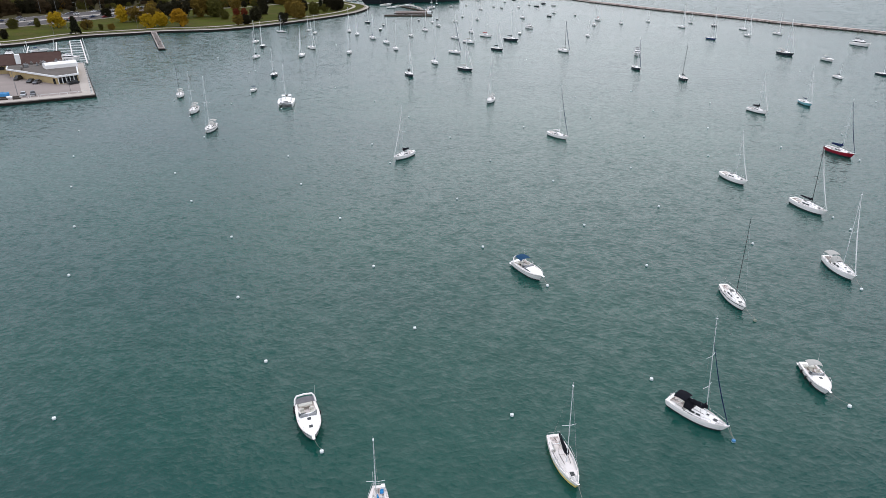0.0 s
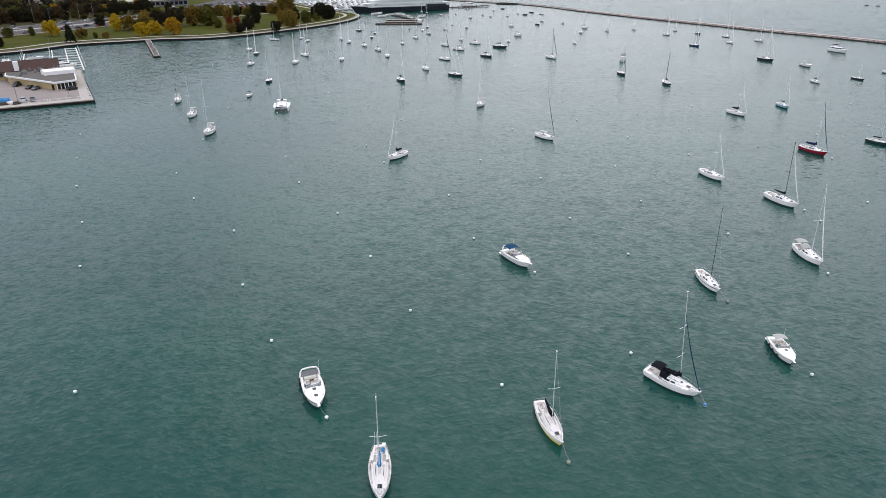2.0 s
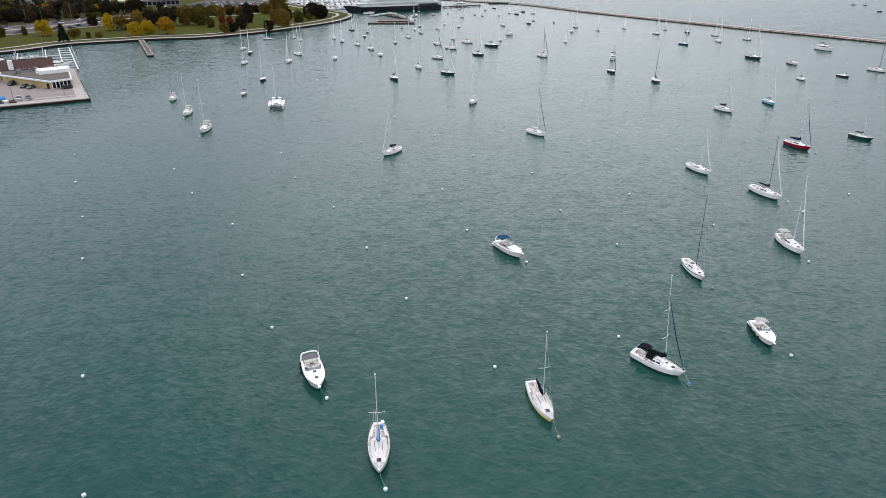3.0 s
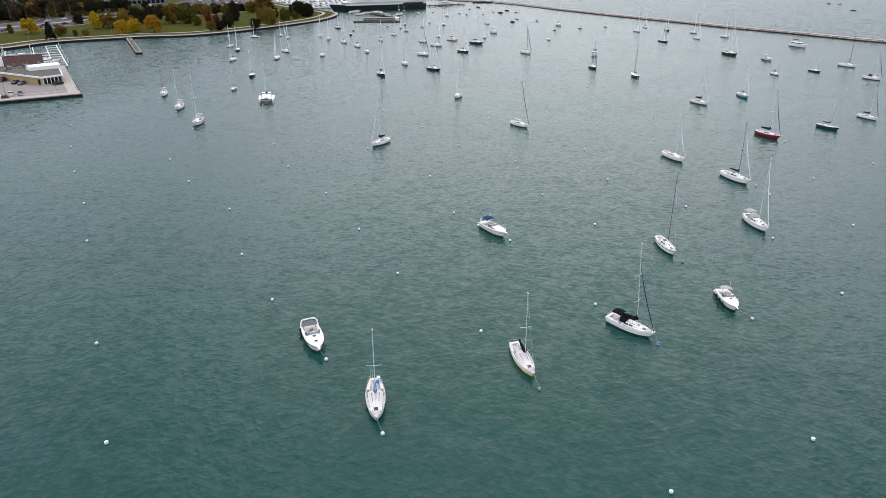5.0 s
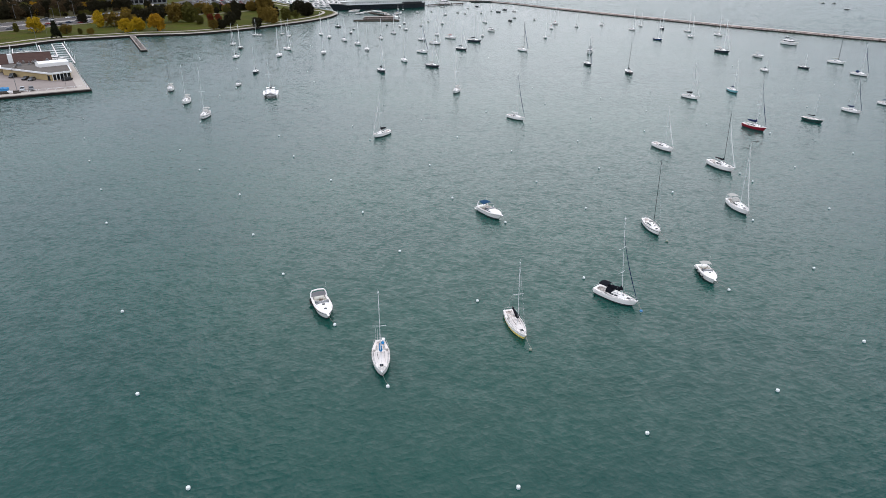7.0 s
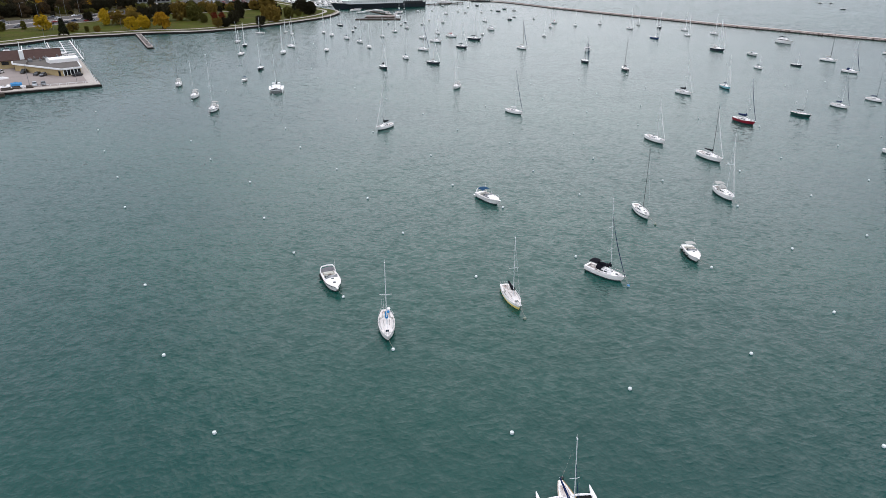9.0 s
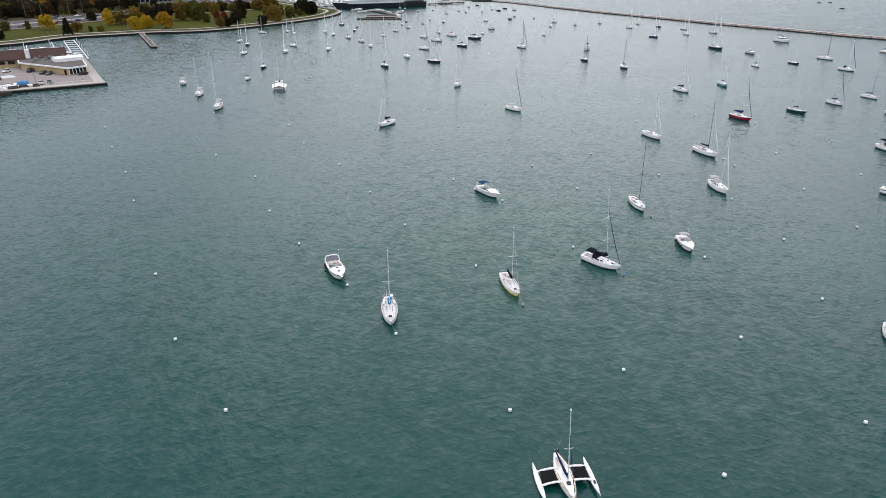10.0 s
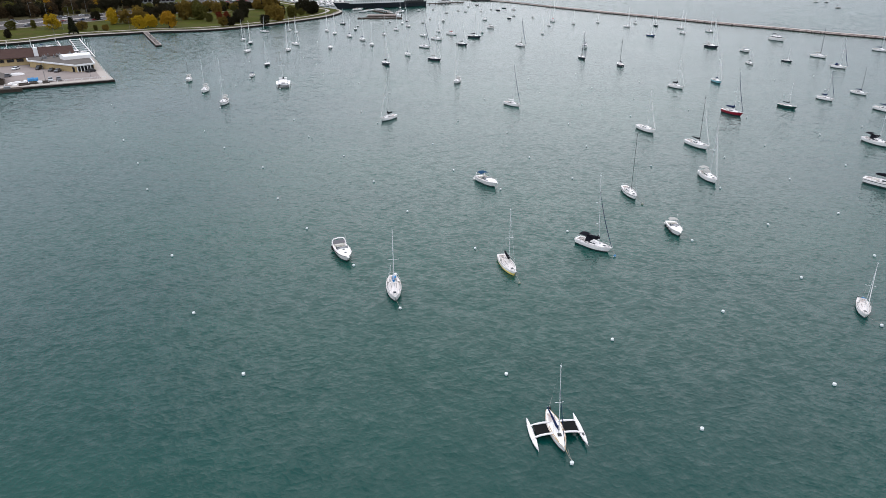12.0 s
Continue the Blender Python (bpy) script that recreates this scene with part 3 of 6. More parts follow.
def rails(root, L, sheer, beam, transom, full, stern=True):
    def p(s, z, inset=0.06):
        return -L / 2 + L * s, max(half_beam(s, beam, transom, full) - inset, 0), sheer(s) + z
    for sg in (1, -1):
        pts = [p(s, 0.55) for s in (0.2, 0.34, 0.48, 0.62, 0.76, 0.9)]
        part("lifeline", Shape().pipe([(x, sg * y, z) for x, y, z in pts], 0.008, 4), STEEL, root)
        for s in (0.2, 0.34, 0.48, 0.62, 0.76):
            x, y, z = p(s, 0)
            part("stanchion", Shape().tube((x, sg * y, z), (x, sg * y, z + 0.56), 0.012, 0.012, 5), STEEL, root)
    b = [p(0.86, 0, 0.03), p(0.88, 0.58, 0.03), p(0.94, 0.6, 0.03)]
    bow = [*b, (L / 2 + 0.05, 0, sheer(1) + 0.62)] + [(x, -y, z) for x, y, z in b[::-1]]
    part("pulpit", Shape().pipe(bow, 0.016, 6), STEEL, root)
    if stern:
        q = [p(0.2, 0), p(0.2, 0.56), p(0.03, 0.58)]
        part("pushpit", Shape().pipe(q + [(x, -y, z) for x, y, z in q[::-1]], 0.016, 6), STEEL, root)


def deck_gear(root, L, sheer, beam, transom, full, cab, flush):
    """What lies about on a small yacht's deck: non-skid panels, grab rails, sheets, cushions, anchor."""
    def edge(s, k):
        return -L / 2 + L * s, half_beam(s, beam, transom, full) * k, sheer(s) + 0.028 + 0.07 * (1 - k * k)
    for sg in (1, -1):
        rows = []
        for i in range(9):
            s = lerp(0.4, 0.72, i / 8)
            rows.append([(x, sg * y, z) for x, y, z in (edge(s, 0.94), edge(s, 0.74))])
        part("non_skid_panel", Shape().loft(rows, False, False), NONSKID, root, "grey non-skid side deck")
        part("foredeck_panel", Shape().loft([[(x, sg * y, z) for x, y, z in (edge(s, 0.86), edge(s, 0.2))] for s in (0.82, 0.86, 0.9, 0.94)], False, False), NONSKID, root, "grey non-skid foredeck")
        bar = [cab(s, 3) for s in (0.42, 0.47, 0.52, 0.57, 0.62)]
        part("grab_rail", Shape().pipe([(x, sg * y * 0.92, z + 0.09) for x, y, z in bar], 0.026, 5), BROWNWOOD, root, "brown wooden grab rail")
        x, y, z = edge(0.24, 0.5)
        part("cockpit_cushion", Shape().box(x, sg * y * 1.02, z - 0.2, L * 0.22, beam * 0.13, 0.07, 0.03), GREYCLOTH if flush else VINYL, root)
        x, y, z = edge(0.33, 0.72)
        part("rope_coil", Shape().pipe([(x + 0.17 * math.cos(a), sg * y + 0.13 * math.sin(a), z + 0.03 + 0.006 * a) for a in [i * 0.7 for i in range(20)]], 0.022, 5), ROPE, root)
        part("genoa_track", Shape().box(-L / 2 + L * 0.4, sg * beam * 0.4, sheer(0.4) + 0.06, L * 0.16, 0.04, 0.035, 0.01), RUBBER, root)
    x, y, z = edge(0.945, 0.0)
    part("anchor", Shape().tube((x, 0.06, z + 0.08), (x + 0.5, 0.02, z + 0.12), 0.022).box(x + 0.45, 0.02, z + 0.12, 0.16, 0.3, 0.04, 0.015), STEEL, root)
    part("traveller", Shape().box(-L / 2 + L * 0.2, 0, sheer(0.2) + 0.1, 0.09, beam * 0.52, 0.07, 0.02), STEEL, root)
    part("halyards", Shape().pipe([(-L / 2 + L * s, 0.16 + 0.05 * math.sin(9 * s), cab(s, 3)[2] + 0.03) for s in (0.38, 0.43, 0.48, 0.52, 0.56)], 0.014, 4), ROPE, root, "ropes led aft over the cabin")
    if not flush:
        part("stern_ladder", Shape().pipe([(-L / 2 - 0.05, 0.5, 0.2), (-L / 2 - 0.02, 0.5, sheer(0) + 0.3), (-L / 2 - 0.02, 0.2, sheer(0) + 0.3), (-L / 2 - 0.05, 0.2, 0.2)], 0.018, 5), STEEL, root)


def bimini(root, L, z0, x0, x1, width, cloth, high=1.75):
    rows = []
    for i in range(6):
        k = i / 5
        rows.append([(lerp(x0, x1, k), width / 2 * a, z0 + high + 0.12 * math.sin(math.pi * k) - 0.25 * abs(a) ** 3) for a in (-1, -0.75, -0.4, 0, 0.4, 0.75, 1)]
                    + [(lerp(x0, x1, k), width / 2 * a, z0 + high - 0.03 + 0.12 * math.sin(math.pi * k) - 0.25 * abs(a) ** 3) for a in (1, 0.75, 0.4, 0, -0.4, -0.75, -1)])
    top = part("bimini_top", Shape().loft(rows, True), cloth, root, "", True)
    xm = (x0 + x1) / 2
    for sg in (1, -1):
        for x in (x0, x1):
            part("bimini_bow", Shape().tube((xm, sg * width / 2, z0), (x, sg * width / 2, z0 + high - 0.25), 0.014, 0.014, 5), STEEL, top)


PROTOS = {}
BOWS = []


def place(key, build, x, y, heading, size, label, category, group):
    """Build a boat the first time its kind is wanted, and copy it after that."""
    if key not in PROTOS:
        root = build()
        root.matrix_basis = pose(x, y, 0, 0, 0, heading) @ Matrix.Scale(size, 4)
        PROTOS[key] = (root, size)
        return tagged(root, label, category, group)
    root, k0 = PROTOS[key]
    ob = copy_thing(root, pose(x, y, 0, 0, 0, heading) @ Matrix.Scale(size / k0, 4))
    return tagged(ob, label, category, group)


HULLS = {"white": GEL, "dark": NAVY, "navy": BLUEHULL, "red": REDHULL, "teal": TEALHULL, "green": GREENHULL, "yellow": CREAM}
CLOTHS = {"black": BLACKCLOTH, "blue": BLUECLOTH, "navy": NAVYCLOTH, "red": REDCLOTH, "beige": GREYCLOTH, "royal": ROYALCLOTH, "white": SAILCLOTH, None: None}


def build_sailboat(hull, cover, spar, jib, canopy, ratio, beam=2.75, flush=False, stripe=False, swing=0.0, cover_r=0.17, jib_r=0.07, spreads=(0.48,), boom=0.36, frac=0.965, tr=0.62, rake=0.045, step=0.57, far=False):
    L, full = 8.5, 2.1

    def sheer(s):
        return 0.94 + 0.34 * max(0, s - 0.35) ** 2 / 0.42 + 0.06 * (1 - s)
    root = new("sailboat")
    hole = (0.05, 0.36, 0.62)
    top, bottom, rail = hull_shapes(L, beam, tr, sheer, 0.9, full)
    part("hull", top, HULLS[hull], root, "", True)
    part("bottom", bottom, BOTTOM, root, "dark antifouling at the waterline", True)
    part("toe_rail", rail, GEL if hull != "white" else DECK, root)
    if stripe:
        st = Shape()
        for sg in (1, -1):
            rows = []
            for i in range(13):
                s = 0.02 + 0.95 * i / 12
                hb = half_beam(s, beam, tr, full)
                zz = sheer(s) * 0.82
                xx = -L / 2 + L * s - 0.9 * max(0, (s - 0.55) / 0.45) ** 2 * 0.18
                rows.append([(xx, sg * (hb + 0.012), zz + 0.06), (xx, sg * (hb + 0.012), zz - 0.05)])
            st.loft(rows, False, False)
        part("cove_stripe", st, NAVY, root, "dark stripe below the rail")
    if hull == "yellow":
        belt = Shape()
        for sg in (1, -1):
            rows = []
            for i in range(17):
                s = (i / 16) ** 0.85 * 0.985
                hb, zs, pull = half_beam(s, beam, tr, full) + 0.014, sheer(s), 0.9 * max(0, (s - 0.55) / 0.45) ** 2
                rows.append([(-L / 2 + L * s, sg * hb, zs + 0.01), (-L / 2 + L * s - pull * 0.38, sg * hb, zs * 0.62)])
            belt.loft(rows, False, False)
        part("sheer_belt", belt, GEL, root, "white belt above the yellow topsides", True)
    part("deck", deck_shape(L, beam, tr, sheer, full, hole), DECK if flush else GEL, root, "", True)
    part("cockpit", cockpit_shape(L, beam, tr, sheer, full, hole), DECK, root)
    c0, c1, ch = 0.355, 0.74, 0.26 if flush else 0.48

    def cab(s, k):
        u = (s - c0) / (c1 - c0)
        w = half_beam(s, beam, tr, full) * lerp(0.66, 0.5, u)
        h = ch * (1 - u ** 3 * 0.85)
        y, z = [(w, 0), (w * 0.93, h * 0.5), (w * 0.82, h * 0.9), (w * 0.68, h), (0, h * 1.1)][k] if isinstance(k, int) else (w * lerp(1.0, 0.86, k) + 0.02, h * k + 0.01)
        return -L / 2 + L * s, y, sheer(s) + 0.03 + z
    rows = []
    for i in range(11):
        s = lerp(c0, c1, i / 10)
        r = [cab(s, k) for k in range(5)]
        rows.append(r + [(x, -y, z) for x, y, z in r[3::-1]])
    cabin = part("cabin", Shape().loft(rows), DECK if flush else GEL, root, "", True)
    if not flush:
        for sg in (1, -1):
            for s0, s1 in ((0.4, 0.49), (0.51, 0.58)):
                w = Shape()
                w.loft([[(x, sg * y, z) for x, y, z in (cab(s, 0.2), cab(s, 0.8))] for s in (s0, (s0 + s1) / 2, s1)], False, False)
                part("cabin_window", w, TINT, cabin, "dark cabin window")
    hz = sheer(0.4) + ch * 1.1 + 0.05
    part("companionway_hatch", Shape().box(-L / 2 + L * 0.395, 0, hz + 0.02, 0.75, 0.72, 0.07, 0.02), DECK if flush else TINT, cabin)
    part("fore_hatch", Shape().box(-L / 2 + L * 0.785, 0, sheer(0.785) + 0.12, 0.52, 0.5, 0.09, 0.02), TINT, root, "dark fore hatch")
    if not flush:
        part("deck_hatch", Shape().box(-L / 2 + L * 0.66, 0, sheer(0.66) + ch * 0.72 + 0.06, 0.34, 0.34, 0.06, 0.02), TINT, cabin)
    for sg in () if far else (1, -1):
        part("winch", Shape().turned([(0.09, sheer(0.3) + 0.05), (0.07, sheer(0.3) + 0.15), (0.09, sheer(0.3) + 0.22)], 10, -L / 2 + L * 0.3, sg * beam * 0.36), STEEL, root)
    part("tiller", Shape().tube((-L / 2 + 0.35, 0, sheer(0) - 0.05), (-L / 2 + 1.3, 0.05, sheer(0) + 0.2), 0.03, 0.02, 6), BROWNWOOD, root)
    part("rudder", Shape().box(-L / 2 + 0.02, 0, -0.05, 0.35, 0.06, 0.9, 0.02), GEL, root)
    if not far:
        rails(root, L, sheer, beam, tr, full)
        deck_gear(root, L, sheer, beam, tr, full, cab, flush)
    mast_rig(root, L, sheer, beam, step, L * ratio, spar, CLOTHS[jib], jib_r * (1.5 if far else 1), CLOTHS[cover], cover_r * (1.25 if far else 1), boom, spreads, True, swing, thick=(1.2 if spar is BLACKSPAR else 1.6) if far else 0.68, frac=frac, rake=rake)
    if canopy:
        cl = CLOTHS[canopy]
        hood = cl
        rows = []
        for i in range(6):
            k = i / 5
            x = -L / 2 + L * lerp(0.3, 0.43, k)
            h = lerp(0.75, 0.08, k ** 2.2)
            w = beam * 0.33
            rows.append([(x, w * math.cos(a) * 1.0, hz - ch * 0.8 + 0.1 + h * math.sin(a) ** 0.6 * 1.0 + 0.2 * math.sin(a)) for a in [j * math.pi / 8 for j in range(9)]])
        part("spray_hood", Shape().loft(rows, False, False), hood, root, "", True)
        if canopy == "beige":
            bimini(root, L, sheer(0.15), -L / 2 + 0.6, -L / 2 + 2.3, 2.0, cl, 1.35)
        if canopy == "black":
            bimini(root, L, sheer(0.15), -L / 2 + 1.0, -L / 2 + 2.7, 2.0, cl, 1.55)
    return root


def sailboat(x, y, heading, L, hull="white", cover="black", mast="alloy", jib=None, canopy=None, ratio=1.42, **more):
    words = {"white": "white", "dark": "dark", "navy": "navy blue", "red": "red", "teal": "pale teal", "green": "dark green", "yellow": "yellow-sided white"}[hull]
    bits = ("a black mast" if mast == "black" else "a bare alloy mast") if cover is None else f"a {cover} boom cover" + (" and black mast" if mast == "black" else "")
    if canopy:
        bits += f", {canopy} canopy"
    label = f"{words} moored sailboat with {bits}"
    far = y > 270
    BOWS.append(pose(x, y, 0, 0, 0, heading) @ Vector((L * 0.49, 0, L * 0.145)))
    key = ("sail", hull, cover, mast, jib, canopy, round(ratio, 2), far, *sorted(more.items()))
    return place(key, lambda: build_sailboat(hull, cover, BLACKSPAR if mast == "black" else ALU, jib, canopy, ratio, far=far, **more),
                 x, y, heading, L / 8.5, label, "sailboat", "boats at their moorings")


def build_cruiser(hull, top, arch, hatches, fenders, slash=False):
    """Express cruiser, 7.6 m long."""
    L, beam, tr, full = 7.6, 2.8, 0.84, 2.9

    def sheer(s):
        return 0.95 + 0.35 * s
    root = new("motor_cruiser")
    hole = (0.1, 0.46, 0.76)
    a, b, rail = hull_shapes(L, beam, tr, sheer, 0.9, full, 16, 0.35, 0.25)
    part("hull", a, HULLS[hull], root, "", True)
    part("bottom", b, BOTTOM, root, "dark bottom paint", True)
    part("rub_rail", rail, DECK, root)
    band = Shape()
    for sg in (1, -1):
        rows = []
        for i in range(15):
            s = 0.01 + 0.95 * i / 14
            x = -L / 2 + L * s - 0.9 * max(0, (s - 0.55) / 0.45) ** 2 * 0.12
            y, z = half_beam(s, beam, tr, full) + 0.012, sheer(s) * 0.9
            rows.append([(x, sg * (y - 0.02), z + 0.05), (x, sg * (y + 0.03), z + 0.02), (x, sg * (y + 0.03), z - 0.02), (x, sg * (y - 0.03), z - 0.05)])
        band.loft(rows, True)
    part("rubbing_strake", band, RUBBER if arch and not top else GREYCLOTH, root)
    part("deck", deck_shape(L, beam, tr, sheer, full, hole), GEL, root, "", True)
    part("cockpit", cockpit_shape(L, beam, tr, sheer, full, hole, 0.75), DECK, root)
    part("swim_platform", Shape().box(-L / 2 - 0.28, 0, 0.32, 0.7, beam * 0.8, 0.1, 0.04), GEL, root)
    rows = []
    for i in range(9):
        u = i / 8
        s = lerp(0.45, 0.9, u)
        w, h = half_beam(s, beam, tr, full) * 0.72, 0.3 * (1 - u ** 2) + 0.02
        x = -L / 2 + L * s
        rows.append([(x, w * k, sheer(s) + 0.03 + h * (1 - abs(k) ** 3)) for k in (1, 0.9, 0.7, 0.4, 0, -0.4, -0.7, -0.9, -1)])
    part("foredeck", Shape().loft(rows), GEL, root, "", True)
    if slash:
        for sg in (1, -1):
            w = Shape()
            w.loft([[(-L / 2 + L * s + 0.1, sg * (half_beam(s, beam, tr, full) * 0.74 + 0.02), sheer(s) + 0.09), (-L / 2 + L * s, sg * (half_beam(s, beam, tr, full) * 0.68 + 0.02), sheer(s) + 0.1 + 0.16 * math.sin(math.pi * k))]
                    for k, s in ((0.1, 0.5), (0.4, 0.56), (0.7, 0.62), (0.98, 0.7))], False, False)
            part("side_window", w, TINT, root, "dark tapered side window")
    if arch and not top:
        w = Shape()
        w.loft([[(-L / 2 + 0.78, beam * k * 0.42, sheer(0.2) + 0.85 - 0.22 * k * k), (-L / 2 + 1.05, beam * k * 0.44, sheer(0.2) + 0.12)] for k in (-1, -0.5, 0, 0.5, 1)], False, False)
        part("aft_curtain", w, MESH, root, "grey mesh curtain under the arch")
    for s in hatches:
        u = (s - 0.45) / 0.45
        part("deck_hatch", Shape().box(-L / 2 + L * s, 0, sheer(s) + 0.3 * (1 - u ** 2) + 0.06, 0.45, 0.45, 0.07, 0.03), TINT, root, "dark deck hatch")
    for sg in (1, -1):
        part("seat", Shape().box(-L / 2 + L * 0.38, sg * 0.55, sheer(0.3) - 0.1, 0.55, 0.5, 0.5, 0.1).box(-L / 2 + L * 0.345, sg * 0.55, sheer(0.3) + 0.3, 0.15, 0.5, 0.5, 0.06), VINYL, root)
    part("stern_bench", Shape().box(-L / 2 + L * 0.14, 0, sheer(0.1) - 0.15, 0.6, beam * 0.62, 0.42, 0.1), VINYL, root)
    part("console", Shape().box(-L / 2 + L * 0.44, -0.5, sheer(0.44) + 0.1, 0.35, 0.7, 0.5, 0.08), RUBBER, root)
    # wrap-round windscreen
    rows, frame_pts = [], []
    for i in range(11):
        a = math.pi * (i / 10 - 0.5)
        w = beam * 0.4
        x = -L / 2 + L * 0.42 + 1.15 * math.cos(a) ** 0.8 if abs(math.cos(a)) > 1e-6 else -L / 2 + L * 0.42
        y = w * math.sin(a)
        rows.append([(x, y, sheer(0.45) + 0.12), (x - 0.42 * math.cos(a), y * 0.93, sheer(0.45) + 0.62)])
        frame_pts.append(rows[-1][1])
    screen = part("windscreen", Shape().loft(rows, False, False), SCREEN, root, "clear wrap-round windscreen", True)
    part("screen_frame", Shape().pipe(frame_pts, 0.025), STEEL, screen)
    for i in (2, 5, 8):
        part("screen_post", Shape().tube(rows[i][0], rows[i][1], 0.02), STEEL, screen)
    z = sheer(0.2)
    if arch:
        hoop = [(-L / 2 + 1.0, beam * 0.46, z), (-L / 2 + 0.78, beam * 0.42, z + 0.72), (-L / 2 + 0.66, beam * 0.33, z + 1.02), (-L / 2 + 0.62, 0, z + 1.1)]
        hoop = hoop + [(x, -y, q) for x, y, q in hoop[2::-1]]
        part("radar_arch", Shape().pipe(hoop, 0.11, 8), GEL, root, "", True)
    if top:
        bimini(root, L, z, -L / 2 + (0.9 if arch else 1.3), -L / 2 + 2.75, beam * 0.74, CLOTHS[top], 1.4)
    part("antenna", Shape().tube((-L / 2 + 0.9, beam * 0.44, z), (-L / 2 + 0.3, beam * 0.5, z + 1.9), 0.014, 0.008, 5), GEL, root)
    pts = [(-L / 2 + L * s, max(half_beam(s, beam, tr, full) - 0.08, 0), sheer(s) + (0.5 if s > 0.6 else 0.05)) for s in (0.55, 0.62, 0.75, 0.88, 0.97)]
    pts = pts + [(L / 2 + 0.15, 0, sheer(1) + 0.55)]
    bow_rail = part("bow_rail", Shape().pipe(pts + [(x, -y, q) for x, y, q in pts[-2::-1]], 0.014, 5), STEEL, root)
    for s in (0.62, 0.8):
        for sg in (1, -1):
            y = sg * max(half_beam(s, beam, tr, full) - 0.08, 0)
            part("rail_post", Shape().tube((-L / 2 + L * s, y, sheer(s)), (-L / 2 + L * s, y, sheer(s) + 0.5), 0.012, 0.012, 5), STEEL, bow_rail)
    part("anchor_plank", Shape().box(L / 2 + 0.08, 0, sheer(1) + 0.03, 0.8, 0.34, 0.1, 0.04), GEL, root)
    for s, sg in fenders:
        y = sg * (half_beam(s, beam, tr, full) + 0.1)
        part("fender", Shape().turned([(0.02, 0.2), (0.14, 0.3), (0.15, 0.78), (0.02, 0.88)], 8, -L / 2 + L * s, y), RUBBER, root, "black rubber fender", True)
    return root


def motorboat(x, y, heading, L, hull="white", top=None, arch=False, hatches=(0.62,), fenders=(), words="", slash=False):
    label = words or f"small {hull} motorboat with {top or 'no'} canvas top at its mooring"
    BOWS.append(pose(x, y, 0, 0, 0, heading) @ Vector((L * 0.53, 0, L * 0.165)))
    return place(("motor", hull, top, arch, hatches, fenders, slash), lambda: build_cruiser(hull, top, arch, hatches, fenders, slash),
                 x, y, heading, L / 7.6, label, "motorboat", "boats at their moorings")


def build_yacht():
    """Flybridge motor yacht, 13 m long."""
    L, beam, tr, full = 13.0, 4.2, 0.88, 2.6

    def sheer(s):
        return 1.5 + 0.7 * s ** 2
    root = new("motor_yacht")
    a, b, rail = hull_shapes(L, beam, tr, sheer, 1.5, full, 16, 0.6, 0.2)
    part("hull", a, GEL, root, "", True)
    part("bottom", b, BOTTOM, root, "", True)
    part("rub_rail", rail, DECK, root)
    part("deck", deck_shape(L, beam, tr, sheer, full, (0.04, 0.16, 0.75)), DECK, root, "", True)
    part("cockpit", cockpit_shape(L, beam, tr, sheer, full, (0.04, 0.16, 0.75), 0.8), DECK, root)

    def house(s0, s1, w, z0, h, slope, mat_, name):
        rows = []
        x0, x1 = -L / 2 + L * s0, -L / 2 + L * s1
        for z, k in ((z0, 0), (z0 + h * 0.5, 0.5), (z0 + h, 1)):
            ww = w * (1 - 0.08 * k)
            rows.append([(x0 + 0.2 * k, ww, z), (lerp(x0, x1, 0.75) - slope * k * 0.4, ww, z), (x1 - slope * k, ww * 0.6, z),
                         (x1 - slope * k, -ww * 0.6, z), (lerp(x0, x1, 0.75) - slope * k * 0.4, -ww, z), (x0 + 0.2 * k, -ww, z)])
        return part(name, Shape().loft(rows, True), mat_, root, "", True)
    house(0.16, 0.74, beam * 0.42, 1.55, 0.55, 0.3, GEL, "coachroof")
    house(0.17, 0.72, beam * 0.405, 2.1, 0.6, 0.9, DARKGLASS, "saloon_window")
    house(0.1, 0.64, beam * 0.43, 2.7, 0.16, 0.1, GEL, "upper_deck")
    house(0.22, 0.58, beam * 0.36, 2.86, 0.6, 0.5, GEL, "flybridge")
    house(0.46, 0.55, beam * 0.3, 3.46, 0.35, 0.35, SCREEN, "flybridge_screen")
    bimini(root, L, 3.0, -L / 2 + 2.2, -L / 2 + 5.2, beam * 0.78, BLACKCLOTH, 1.35)
    part("radar_mast", Shape().tube((-L / 2 + 3.2, 0, 4.3), (-L / 2 + 3.1, 0, 5.6), 0.06, 0.03), GEL, root)
    rails(root, L, sheer, beam, tr, full, False)
    return root


def yacht(x, y, heading, L, label):
    return place(("yacht",), build_yacht, x, y, heading, L / 13.0, label, "motor yacht", "boats at their moorings")


